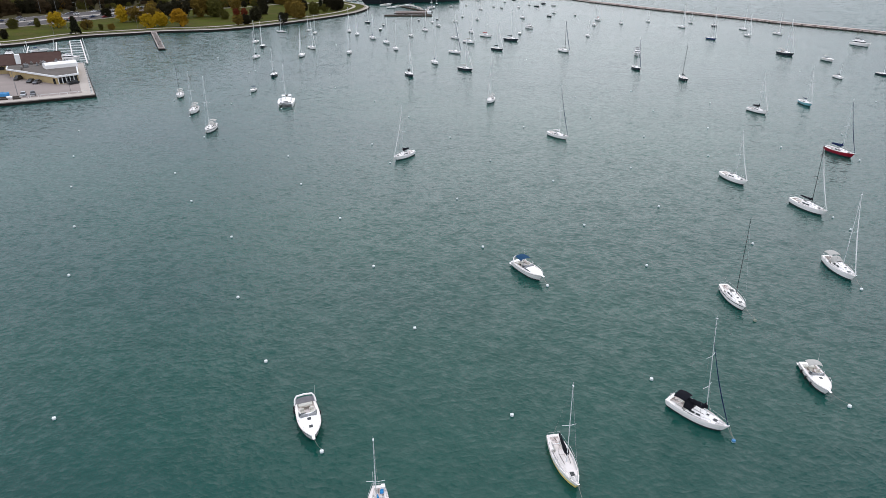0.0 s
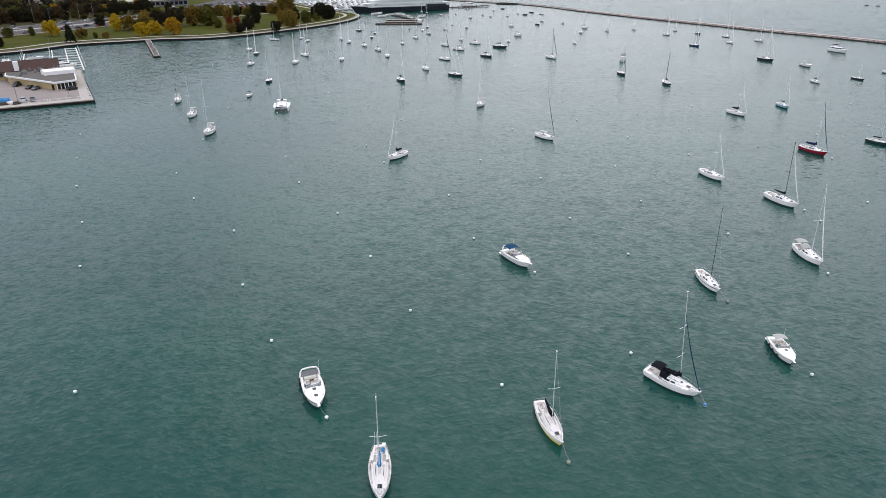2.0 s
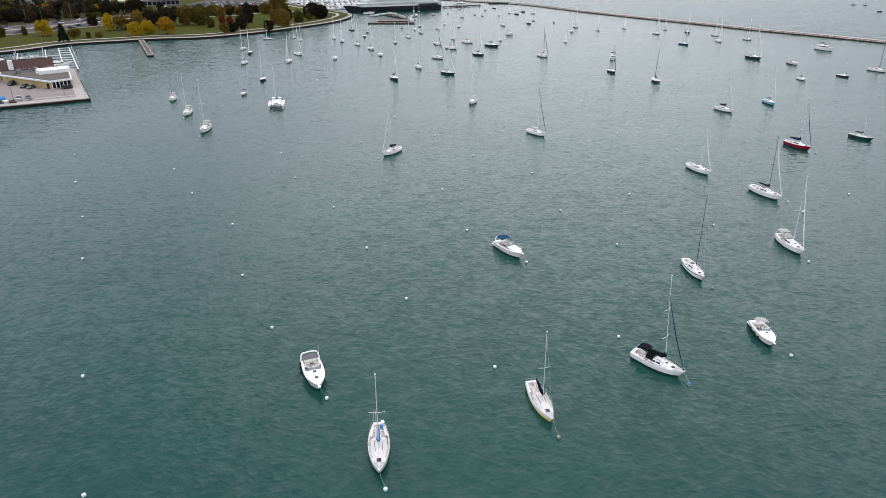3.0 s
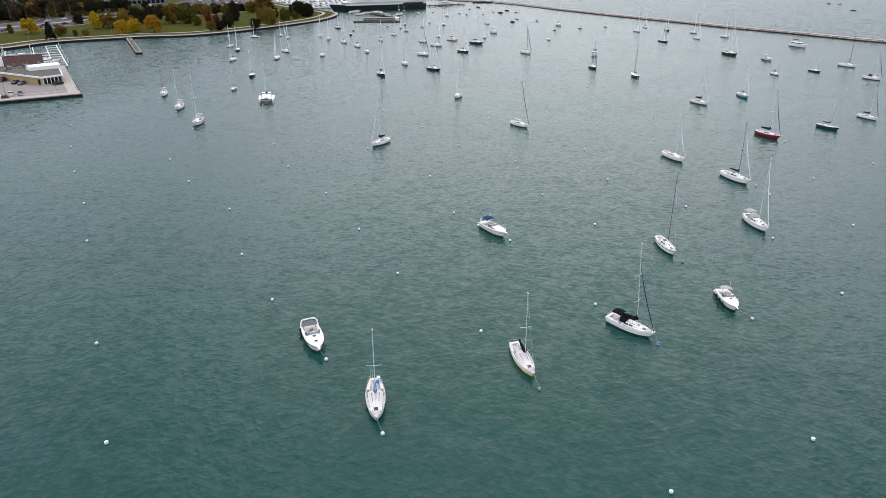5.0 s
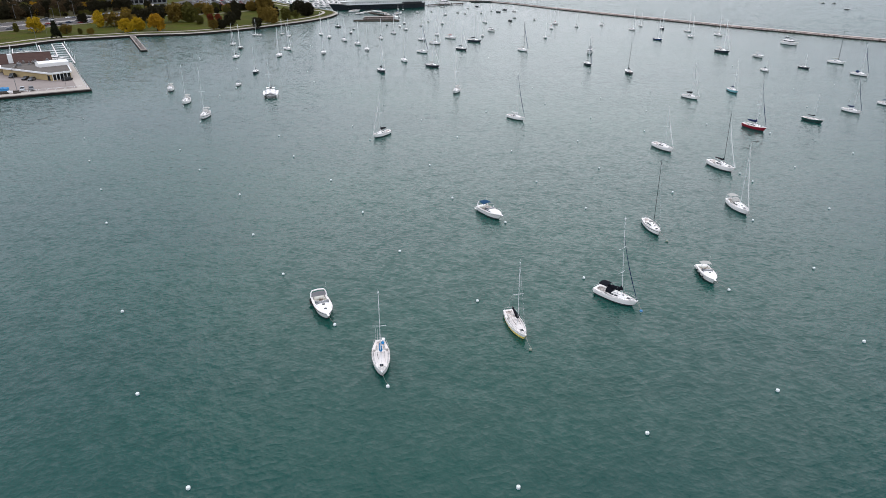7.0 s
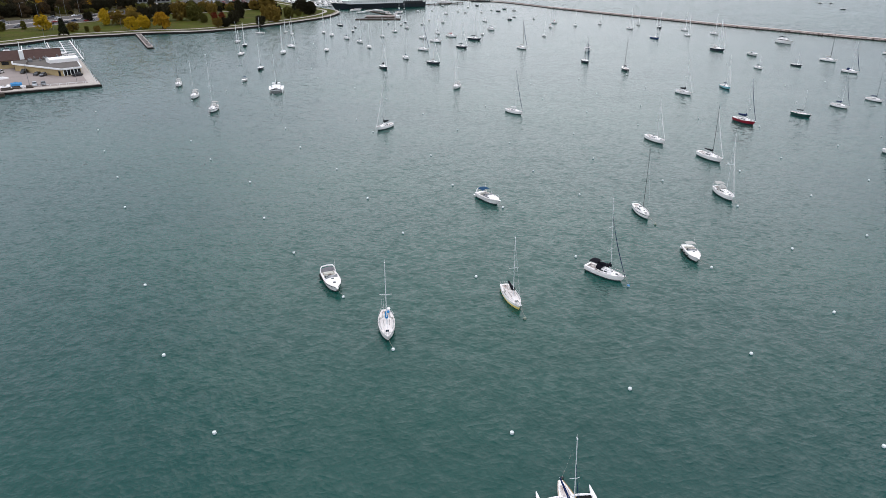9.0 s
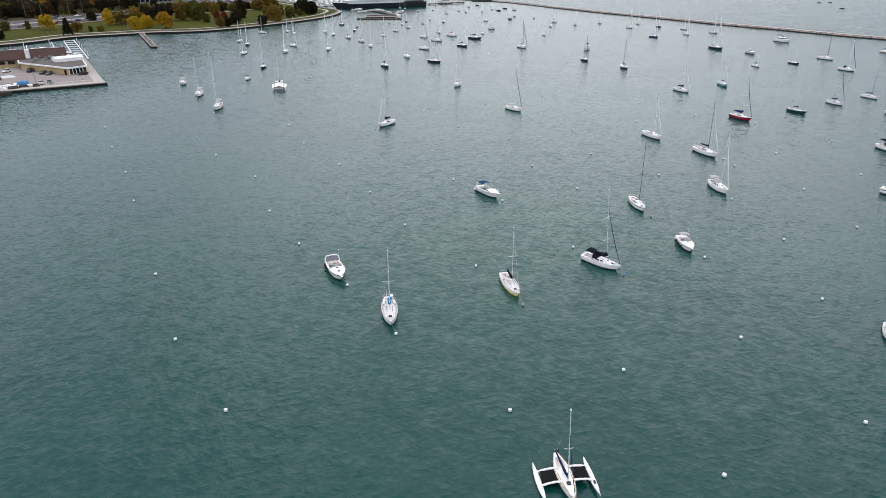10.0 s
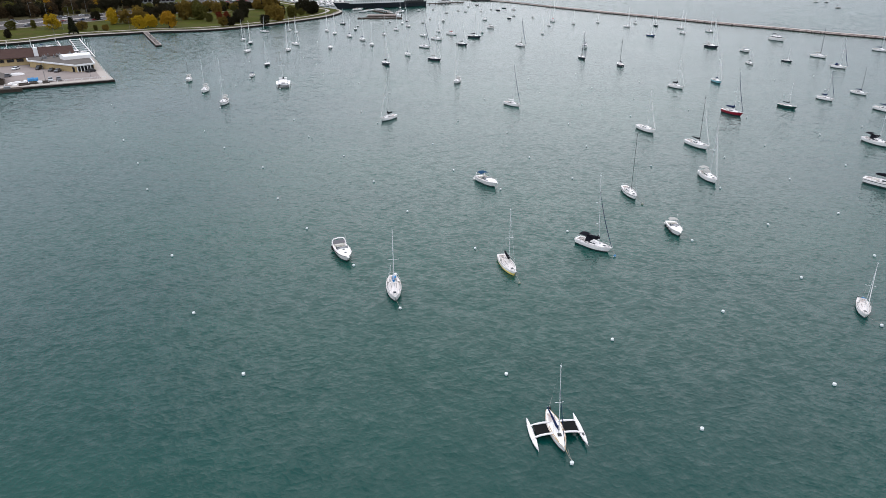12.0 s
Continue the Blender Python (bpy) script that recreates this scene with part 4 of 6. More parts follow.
def build_trimaran():
    L = 7.6

    def sheer(s):
        return 0.75 + 0.2 * s ** 2
    root = new("trimaran")
    full, beam, tr = 2.0, 1.95, 0.3
    a, b, rail = hull_shapes(L, beam, tr, sheer, 0.5, full)
    part("hull", a, GEL, root, "", True)
    part("bottom", b, BOTTOM, root, "", True)
    part("toe_rail", rail, VARNISH, root, "varnished tan rail")
    hole = (0.1, 0.36, 0.6)
    part("deck", deck_shape(L, beam, tr, sheer, full, hole), GEL, root, "", True)
    part("cockpit", cockpit_shape(L, beam, tr, sheer, full, hole), DECK, root)
    rows = []
    for i in range(9):
        u = i / 8
        s = lerp(0.36, 0.8, u)
        w, h = half_beam(s, beam, tr, full) * 0.74, 0.34 * math.sin(math.pi * min(0.5 + u * 0.5, 1)) + 0.02
        rows.append([(-L / 2 + L * s, w * k, sheer(s) + 0.02 + h * (1 - abs(k) ** 3)) for k in (1, 0.9, 0.6, 0, -0.6, -0.9, -1)])
    part("cabin", Shape().loft(rows), GEL, root, "", True)
    part("fore_hatch", Shape().box(-L / 2 + L * 0.68, 0, sheer(0.7) + 0.24, 0.5, 0.5, 0.1, 0.03), TINT, root, "dark fore hatch")
    for sg in (1, -1):
        # float: slender hull, bow forward
        rows = []
        for i in range(15):
            s = i / 14
            hb = 0.33 * (1 - abs(2 * s - 0.95) ** 2.4 * 0.96) + 0.012
            x, rise = -2.75 + 5.9 * s, 0.2 * abs(2 * s - 1) ** 2
            rows.append([(x, sg * 3.08 + hb * math.sin(q) , 0.32 + rise + 0.3 * math.cos(q) * (0.5 + hb)) for q in [j * math.pi / 5 for j in range(10)]])
        ama = part("float", Shape().loft(rows, True), GEL, root, "slender white outrigger float", True)
        part("float_hatch", Shape().box(1.2, sg * 3.08, 0.62, 0.5, 0.26, 0.06, 0.02), TINT if sg > 0 else DECK, ama)
        for x in (-1.35, 0.75):
            pts = [(x, sg * 0.4, 0.8), (x, sg * 1.3, 0.86), (x, sg * 2.3, 0.74), (x, sg * 3.08, 0.5)]
            part("cross_beam", Shape().pipe(pts, 0.13, 8), GEL, root, "", True)
        part("net", Shape().box(-0.3, sg * 1.75, 0.72, 1.9, 1.9, 0.03, 0.01), NET, root, "black trampoline net")
    part("bowsprit", Shape().tube((L / 2 - 0.5, 0, 0.98), (L / 2 + 0.75, 0, 1.02), 0.04, 0.03, 6), VARNISH, root, "varnished bowsprit")
    for sg in (1, -1):
        part("side_stripe", Shape().loft([[(-L / 2 + L * k, sg * (half_beam(k, beam, tr, full) * 0.8), sheer(k) + 0.045), (-L / 2 + L * k, sg * (half_beam(k, beam, tr, full) * 0.66), sheer(k) + 0.06)] for k in (0.42, 0.52, 0.62, 0.72, 0.82)], False, False), VARNISH, root, "tan deck stripe")
        part("winch", Shape().turned([(0.08, sheer(0.3) + 0.05), (0.06, sheer(0.3) + 0.14), (0.08, sheer(0.3) + 0.2)], 10, -L / 2 + L * 0.33, sg * 0.62), STEEL, root)
    part("outboard", Shape().box(-L / 2 - 0.25, 0.3, 0.75, 0.35, 0.3, 0.5, 0.08).box(-L / 2 - 0.25, 0.3, 0.2, 0.16, 0.12, 0.8, 0.03), RUBBER, root, "black outboard motor")
    mast_rig(root, L, sheer, 1.5, 0.64, 10.6, ALU, NAVYCLOTH, 0.035, NAVYCLOTH, 0.17, 0.62, (0.45,), True, -0.03, mast_r=0.06, frac=0.72, rake=0.06, lift=0.2)
    part("pulpit", Shape().pipe([(L / 2 - 0.9, 0.3, 0.95), (L / 2 - 0.1, 0, 1.35), (L / 2 - 0.9, -0.3, 0.95)], 0.016), STEEL, root)
    return root


def build_catamaran():
    L = 12.0

    def sheer(s):
        return 1.45 + 0.25 * s
    root = new("catamaran")
    for sg in (1, -1):
        rows, low = [], []
        for i in range(15):
            s = i / 14
            hb = max(0.72 * (1 - max(0, (s - 0.45) / 0.55) ** 2.2), 0.03)
            x, z = -L / 2 + L * s, sheer(s)
            rows.append([(x, sg * 2.75 + hb, z), (x - 0.2 * s, sg * 2.75 + hb * 0.95, z * 0.5), (x - 0.4 * s, sg * 2.75 + hb * 0.8, 0.1), (x - 0.5 * s, sg * 2.75, -0.4),
                         (x - 0.4 * s, sg * 2.75 - hb * 0.8, 0.1), (x - 0.2 * s, sg * 2.75 - hb * 0.95, z * 0.5), (x, sg * 2.75 - hb, z)])
        part("hull", Shape().loft(rows, True), GEL, root, "", True)
    part("bridge_deck", Shape().box(-2.0, 0, 1.5, 7.4, 5.0, 0.26, 0.1), GEL, root)
    rows = []
    for i in range(8):
        u = i / 7
        x = lerp(-3.6, 2.8, u)
        h = 1.15 * (1 - u ** 3)
        w = lerp(2.5, 1.9, u)
        rows.append([(x, w * k, 1.52 + h * (1 - abs(k) ** 4)) for k in (1, 0.92, 0.7, 0, -0.7, -0.92, -1)])
    cabin = part("cabin", Shape().loft(rows), GEL, root, "", True)
    for sg in (1, -1):
        part("cabin_window", Shape().box(-0.8, sg * 2.24, 2.1, 3.6, 0.08, 0.4, 0.03), TINT, cabin, "dark saloon window")
    part("front_window", Shape().box(2.45, 0, 1.86, 0.5, 1.8, 0.2, 0.05), TINT, cabin, "dark front window")
    part("trampoline", Shape().box(3.55, 0, 1.5, 3.7, 4.3, 0.04, 0.01), NET, root, "dark net between the bows")
    part("fore_beam", Shape().tube((5.5, -2.7, 1.5), (5.5, 2.7, 1.5), 0.12), ALU, root)
    mast_rig(root, L, lambda s: 2.3, 4.5, 0.55, 17.0, ALU, None, 0.05, BLACKCLOTH, 0.3, 0.36, (0.5,), True, 0.15, 0.1)
    part("cockpit_roof", Shape().box(-4.6, 0, 3.0, 2.2, 4.0, 0.12, 0.05), GEL, root)
    for sg in (1, -1):
        part("roof_post", Shape().tube((-5.5, sg * 1.9, 1.5), (-5.5, sg * 1.9, 3.0), 0.05), GEL, root)
    return root

# near boats
cruiser_words = "white express cruiser with arch and two dark hatches"
motorboat(-21.0, 64.4, -66, 7.7, "white", None, True, (0.6, 0.77), ((0.12, -1), (0.2, -1), (0.36, 1)), cruiser_words)
motorboat(7.2, 106.1, -57, 7.9, "white", "royal", True, (), (), "white cruiser with a blue canvas top at its mooring", True)
motorboat(44.2, 78.1, -90, 6.7, "white", "beige", False, (0.62,), ((0.25, -1), (0.45, -1), (0.65, -1)), "white cuddy cruiser with beige canopy and black fenders")
sailboat(26.35, 69.5, -45, 7.8, "white", "black", "alloy", "navy", "black", 1.83, cover_r=0.33, boom=0.42, spreads=(0.3, 0.62), jib_r=0.06, frac=0.8, tr=0.78, beam=2.9, rake=0.085, step=0.63)
low_boat = sailboat(9.3, 60.2, -75, 8.2, "yellow", "black", "alloy", None, None, 1.37, flush=True, swing=0.1, cover_r=0.26, beam=2.4, boom=0.45)
low_boat.location.z = -0.18
day_boat = sailboat(-10.1, 50.5, -81, 8.3, "white", "blue", "alloy", None, None, 1.34, flush=True, cover_r=0.24, beam=2.6, boom=0.3, tr=0.5)
part("stern_locker", Shape().box(-3.75, 0.5, 1.3, 0.5, 0.45, 0.5, 0.06), GEL, day_boat, "white stern locker")
part("folded_cover", Shape().box(-3.2, 0.38, 1.2, 0.6, 0.4, 0.22, 0.08), BLUECLOTH, day_boat, "folded blue cover")
for y in (-0.55, -0.3):
    part("flagstaff", Shape().tube((-4.1, y, 0.9), (-4.25, y, 3.0), 0.025, 0.018, 6), ALU, day_boat)
BOWS += [pose(12.2, 16.85, 0, 0, 0, -81) @ Vector((3.5, 0, 0.9)), pose(-75.5, 231, 0, 0, 0, -76) @ Vector((4.4, 0, 1.3))]
trimaran = place(("trimaran",), build_trimaran, 12.2, 16.85, -81, 0.93, "white trimaran with black nets and a navy boom cover", "trimaran", "boats at their moorings")
trimaran.matrix_basis = trimaran.matrix_basis @ pose(0, 0, 0, 2, 0, 0)
sailboat(40.2, 99.3, -83, 8, "white", None, "black", None, None, 1.8, stripe=True, beam=2.5)
sailboat(69.9, 141.8, -68, 9.5, "white", "black", "black", "white", None, 1.52, stripe=False)
sailboat(62.6, 111.6, -84, 8.8, "white", None, "alloy", "white", "beige", 1.66)
sailboat(96.6, 185.2, -66, 9.3, "red", "navy", "alloy", "navy", None, 1.62, cover_r=0.3, boom=0.42)
sailboat(59.7, 159.8, -68, 8.9, "white", None, "alloy", "white", None, 1.4)
sailboat(19.6, 195.6, -50, 8.3, "white", "white", "alloy", "navy", None, 1.85)
sailboat(-24.2, 171.6, -121, 8.4, "white", "black", "alloy", "white", None, 1.65, cover_r=0.3, rake=0.02)
sailboat(91.6, 233.8, -60, 8.4, "white", "black", "alloy", "white", None, 1.6, cover_r=0.32)
sailboat(113.5, 247.6, -84, 8.2, "teal", "navy", "alloy", "white", None, 1.65)
sailboat(121.0, 196.4, -61, 7.7, "green", "black", "alloy", None, None, 1.15, flush=True)
sailboat(142.4, 211.4, -68, 7.7, "white", "navy", "alloy", "navy", None, 1.6, cover_r=0.26)
sailboat(150.0, 301.5, -81, 6.7, "white", "black", "alloy", None, None, 0.9)
sailboat(173.3, 310.8, -66, 6.7, "dark", None, "alloy", None, None, 1.0)
sailboat(198.6, 328.2, -62, 9.9, "white", "beige", "black", None, None, 1.63)
sailboat(189.8, 291.0, -64, 8.8, "white", None, "alloy", "navy", "navy", 1.61)
sailboat(248.5, 356.0, -61, 9.1, "white", "navy", "alloy", None, None, 1.49)
sailboat(162.4, 223.6, -68, 7.5, "white", "navy", "black", None, None, 1.42)
sailboat(153.8, 192.0, -71, 9, "white", "navy", "alloy", None, None, 1.42)
sailboat(124.4, 146.6, -73, 9.6, "white", "black", "alloy", None, "black", 1.5)
sailboat(104.0, 107.2, -50, 10.6, "white", "black", "black", None, None, 1.5, stripe=True, cover_r=0.32)
open_boat = sailboat(64.3, 46.9, -114, 6.2, "white", None, "alloy", "white", None, 1.35, flush=True)
part("outboard", Shape().box(-4.5, -0.75, 0.95, 0.36, 0.32, 0.5, 0.08).box(-4.5, -0.75, 0.4, 0.16, 0.12, 0.8, 0.03), RUBBER, open_boat, "black outboard motor")
part("folded_cover", Shape().box(-3.9, 0.3, 1.3, 0.25, 0.9, 0.16, 0.08), BLUECLOTH, open_boat, "folded blue cover")
# the field of moorings towards the park
sailboat(-120.1, 240.8, -70, 8.6, "white", None, "black", None, "beige", 1.4)
sailboat(-104, 217, -78, 9.2, "white", None, "alloy", None, "beige", 1.5)
sailboat(-88.3, 194.2, -82, 9.6, "white", None, "alloy", None, "beige", 1.72, stripe=True)
place(("catamaran",), build_catamaran, -75.5, 231.0, -76, 0.86, "big white cruising catamaran with a black boom cover", "catamaran", "boats at their moorings")
motorboat(-95.6, 252.4, -82, 5.6, "white", "navy")
sailboat(-97.8, 284.5, -85, 7.9, "dark", "black", "alloy", None, None, 1.49)
sailboat(-122.9, 332, -92, 8.2, "white", "black", "alloy", None, None, 1.61)
sailboat(-142.5, 386.4, -92, 7.9, "white", "navy", "alloy", None, None, 1.61)
sailboat(-132.3, 369.4, -76, 8.2, "dark", "black", "alloy", "white", None, 1.67)
sailboat(-142.7, 436.8, 178, 6.7, "white", None, "alloy", None, None, 1.61)
sailboat(-101, 339.4, -86, 8.8, "white", None, "alloy", "white", None, 1.7)
sailboat(-102.6, 366.2, -48, 8.8, "white", None, "alloy", "white", None, 1.7)
sailboat(-126.7, 444.8, -95, 6.3, "white", None, "alloy", None, None, 1.61)
sailboat(-118.7, 432.2, -83, 6.8, "white", "black", "alloy", None, None, 1.72)
sailboat(-78.6, 351.6, -85, 8, "white", "black", "alloy", None, None, 1.8)
sailboat(-98.6, 443.4, -72, 8, "white", "black", "alloy", "white", None, 1.9)
sailboat(-89.9, 427.6, -84, 8, "white", None, "alloy", "white", None, 1.75)
sailboat(-95.9, 496.2, -48, 7.6, "dark", "black", "alloy", None, None, 1.6)
sailboat(-79.5, 455, -83, 6.7, "dark", "black", "black", None, None, 1.72)
motorboat(-81.6, 480.8, -78, 5.2, "dark", None)
sailboat(-76.3, 410.2, -60, 8.6, "white", "navy", "alloy", None, None, 1.65)
sailboat(-64.6, 391.4, -60, 8.8, "white", "navy", "alloy", None, None, 1.6)
sailboat(-55.5, 366.6, -78, 8.2, "white", "black", "alloy", None, None, 1.65)
sailboat(-54, 423.6, -66, 7.4, "white", "black", "alloy", None, None, 1.75)
sailboat(-38, 290.8, -62, 8.6, "dark", "black", "alloy", "white", None, 1.9, cover_r=0.28)
motorboat(-60, 515.6, -83, 4.5, "dark", None)
sailboat(-48.5, 503.6, -84, 6.7, "white", "beige", "alloy", None, None, 1.61)
sailboat(-46.9, 525.8, -84, 6.7, "dark", "black", "alloy", None, None, 1.49)
sailboat(-48.3, 453.6, -58, 7.8, "white", "black", "alloy", None, None, 1.7)
motorboat(-41.7, 479.6, -68, 7.2, "white", None)
motorboat(-31.2, 509, -63, 6.1, "white", None)
sailboat(-25.7, 416.4, -55, 8.4, "white", None, "alloy", "white", None, 1.7)
sailboat(-16.1, 397.2, -40, 9.6, "white", "beige", "alloy", "white", None, 1.55)
sailboat(-16.8, 445.6, -70, 7.6, "white", "black", "alloy", "white", None, 1.75)
sailboat(-6.7, 426.8, -35, 9.2, "white", "red", "alloy", None, None, 1.55)
sailboat(-28.1, 546, -83, 6.7, "white", "navy", "alloy", None, None, 1.38)
sailboat(-15.7, 528, -84, 8.4, "white", "navy", "alloy", None, None, 1.61)
sailboat(-15.1, 612.6, -69, 8.1, "white", None, "alloy", None, None, 1.61)
motorboat(-43.6, 635.6, -63, 7, "white", None)
motorboat(-30, 650, -78, 5.6, "white", None)
motorboat(-21.1, 709.8, -63, 6.1, "white", None)
sailboat(-59.5, 661.4, -84, 6.7, "dark", None, "alloy", None, None, 1.49)
sailboat(-66, 675.2, -84, 6.7, "white", None, "alloy", None, None, 1.49)
motorboat(-3.6, 638.6, -73, 5.6, "white", None)
motorboat(3.5, 626.4, -73, 5.6, "white", None)
sailboat(6.7, 696.4, -79, 7.8, "white", None, "alloy", None, None, 1.38)
motorboat(16.7, 721.2, -63, 7, "dark", None)
sailboat(19.3, 634, -79, 6.7, "white", "navy", "alloy", None, None, 1.38)
sailboat(-21.9, 357.4, -42, 9, "white", None, "alloy", "navy", None, 1.75)
sailboat(-13.9, 306.6, -40, 9, "dark", "beige", "alloy", "white", None, 1.55)
sailboat(-29.7, 323.8, -70, 8.5, "white", "navy", "alloy", None, None, 1.75)
sailboat(0.6, 370.4, -45, 9, "dark", "black", "alloy", "white", None, 1.6)
sailboat(8.9, 410, -35, 10.5, "dark", "black", "alloy", None, None, 1.6)
sailboat(-1.5, 242, -101, 8.6, "white", None, "alloy", "white", "beige", 1.85)
sailboat(14.9, 441, -88, 6.9, "white", "black", "alloy", None, None, 1.72)
sailboat(20, 540, -69, 8.9, "white", "beige", "alloy", None, None, 0.6)
yacht(22.8, 473, -60, 8.6, "small white flybridge boat at its mooring")
sailboat(30.2, 661.8, -79, 6.9, "white", None, "alloy", None, None, 0.9)
motorboat(36.9, 648.8, -58, 7.2, "dark", None)
motorboat(44.8, 677.2, -58, 7, "dark", None)
motorboat(53.1, 656.8, -58, 6.5, "white", None)
motorboat(42.2, 556.2, -68, 6.8, "dark", "beige")
motorboat(48, 582.8, -68, 5.6, "white", None)
motorboat(64.1, 568, -83, 4.8, "white", "beige")
sailboat(36.9, 367.6, -56, 9.1, "white", "beige", "black", "navy", None, 1.75)
sailboat(57.8, 434, -84, 6.7, "white", None, "alloy", None, None, 1.49)
sailboat(69.8, 495.4, -88, 7.8, "white", "red", "alloy", None, None, 1.84)
sailboat(77.5, 530.2, -74, 9.3, "white", "red", "alloy", None, None, 1.72)
sailboat(91.4, 509.2, -83, 6.9, "white", "black", "alloy", None, None, 1.61)
sailboat(114.1, 523.8, -84, 7.4, "white", "black", "alloy", None, None, 1.1)
sailboat(130.1, 487.8, -70, 8.4, "white", None, "alloy", "white", None, 1.75)
sailboat(143.9, 517.2, -83, 6.7, "white", "black", "alloy", None, None, 1.61)
sailboat(155.1, 497.4, -84, 8.1, "dark", "black", "alloy", None, None, 1.61)
sailboat(132.2, 426.6, -61, 8.1, "navy", None, "alloy", "white", None, 1.61)
yacht(74.6, 360.6, -105, 10.1, "white flybridge cruiser seen beside a dark sailboat")
sailboat(65.9, 316.4, -76, 8.2, "dark", "beige", "alloy", "navy", None, 1.72)
sailboat(81, 293, 95, 8.5, "dark", "black", "black", None, None, 1.65)
sailboat(169.2, 479.2, -69, 7.8, "white", None, "alloy", None, None, 1.72)
sailboat(160.1, 444, -83, 8.1, "white", None, "alloy", "white", None, 1.67)
sailboat(183.1, 455.4, -69, 8.4, "white", "beige", "alloy", None, None, 1.63)
sailboat(153.4, 367.6, -66, 11, "dark", None, "alloy", "white", "beige", 1.63)
motorboat(166.6, 348.8, -80, 8.4, "white", "beige", False, (0.62,), (), "white motorboat with beige canvas top at its mooring")
yacht(210.4, 406, -67, 12.5, "large white motor yacht with a navy flybridge cover")
for bx, by, ang in ((436, 808, 10), (447, 804, 20), (410, 708, -10)):
    motorboat(bx, by, ang, 6.0, "dark", None, False, (0.62,), (), "distant dark workboat beyond the breakwater")


# ---- mooring buoys and lines ----
def build_buoy(body, band):
    root = new("mooring_buoy")
    part("float", Shape().turned([(0.05, -0.3), (0.3, -0.28), (0.36, -0.12), (0.37, 0.02), (0.35, 0.16), (0.37, 0.3), (0.38, 0.46), (0.34, 0.6), (0.2, 0.68), (0.04, 0.7)], 16), body, root, "", True)
    part("band", Shape().turned([(0.36, 0.1), (0.372, 0.13), (0.372, 0.2), (0.37, 0.24)], 16), band, root, "", True)
    part("ring", Shape().pipe([(0.1 * math.cos(a), 0, 0.76 + 0.1 * math.sin(a)) for a in [i * math.pi / 4 for i in range(9)]], 0.018), STEEL, root)
    return root


def buoy(x, y, kind="white", k=0.63):
    body, band, words = {"white": (BUOYWHITE, BANDGREY, "white plastic mooring buoy with a faded band"),
                         "blue": (BUOYBLUE, BUOYWHITE, "blue mooring buoy with a white band"),
                         "weedy": (WEED, WEED, "weed-stained mooring buoy beside a bow")}[kind]
    ob = place(("buoy", kind), lambda: build_buoy(body, band), x, y, (x * 37 + y * 53) % 360, k, words, "buoy", "mooring buoys")
    ob.location.z = -0.1
    return ob


FREE_BUOYS = ((-128.8, 189.6), (-114.6, 164.5), (-80.3, 153.1), (-100.5, 141.4), (-67.7, 134.8), (-85.4, 118.8), (-73.5, 98.4), (-51.2, 116.6),
              (-41.0, 93.4), (-95.9, 230.2), (-31.8, 127.8), (-46.1, 148.0), (-56.0, 169.7), (-35.1, 183.0), (-20.7, 106.3),
              (-28.7, 216.5), (-44.4, 239.0), (-12.9, 192.4), (-0.5, 170.6), (15.2, 155.6), (9.6, 206.2), (-7.7, 141.3), (-1.2, 116.2),
              (19.6, 128.6), (37.4, 140.5), (28.7, 110.8), (36.2, 167.5), (45.8, 198.6), (32.5, 220.6), (59.6, 180.3), (51.3, 122.1))
MORE_BUOYS = ((83.0, 190.4), (22.4, 76.8), (3.6, 68.0), (-52.5, 62.7), (-30.5, 76.4), (-10.8, 86.6), (82.8, 89.0), (64.7, 82.0), (60.0, 57.9),
              (42.1, 45.8), (23.0, 37.1), (29.5, 18.2), (49.7, 27.4), (78.0, 67.4), (90.2, 143.4), (103.5, 124.5), (83.2, 112.4), (113.2, 157.3),
              (132.4, 168.2), (-27.8, 27.0), (7.1, 28.2), (-40.5, 42.4), (130.2, 219.2), (153.0, 232.0), (107.2, 206.2), (73.8, 130.8))
FAR_BUOYS = ((-142.4, 330.5), (-111.4, 290.9), (-110.3, 295.8), (-85.4, 311.0), (-73.6, 288.2), (-64.7, 261.5), (-93.3, 383.9), (15.4, 339.6),
             (54.2, 266.3), (30.9, 252.5), (55.8, 232.5), (68.1, 210.3), (79.4, 246.8), (139.8, 316.4), (141.9, 254.6), (164.7, 265.6))
for bx, by in FREE_BUOYS + MORE_BUOYS + FAR_BUOYS:
    buoy(bx, by)


def mooring(bx, by, kind="white", lines=1):
    """A buoy off a bow and the line or lines that run down to it."""
    buoy(bx, by, kind)
    bow = min(BOWS, key=lambda p: math.hypot(p.x - bx, p.y - by))
    for i in range(lines):
        a, b = Vector((bow[0] + 0.25 * i, bow[1] + 0.1 * i, bow[2])), Vector((bx, by, 0.5))
        pts = [a.lerp(b, k / 6) - Vector((0, 0, 0.25 * math.sin(math.pi * k / 6))) for k in range(7)]
        tagged(new("mooring_line", Shape().pipe(pts, 0.022, 5).mesh("mooring_line", ROPE)), "pale mooring rope from bow to buoy", "mooring line", "mooring lines")


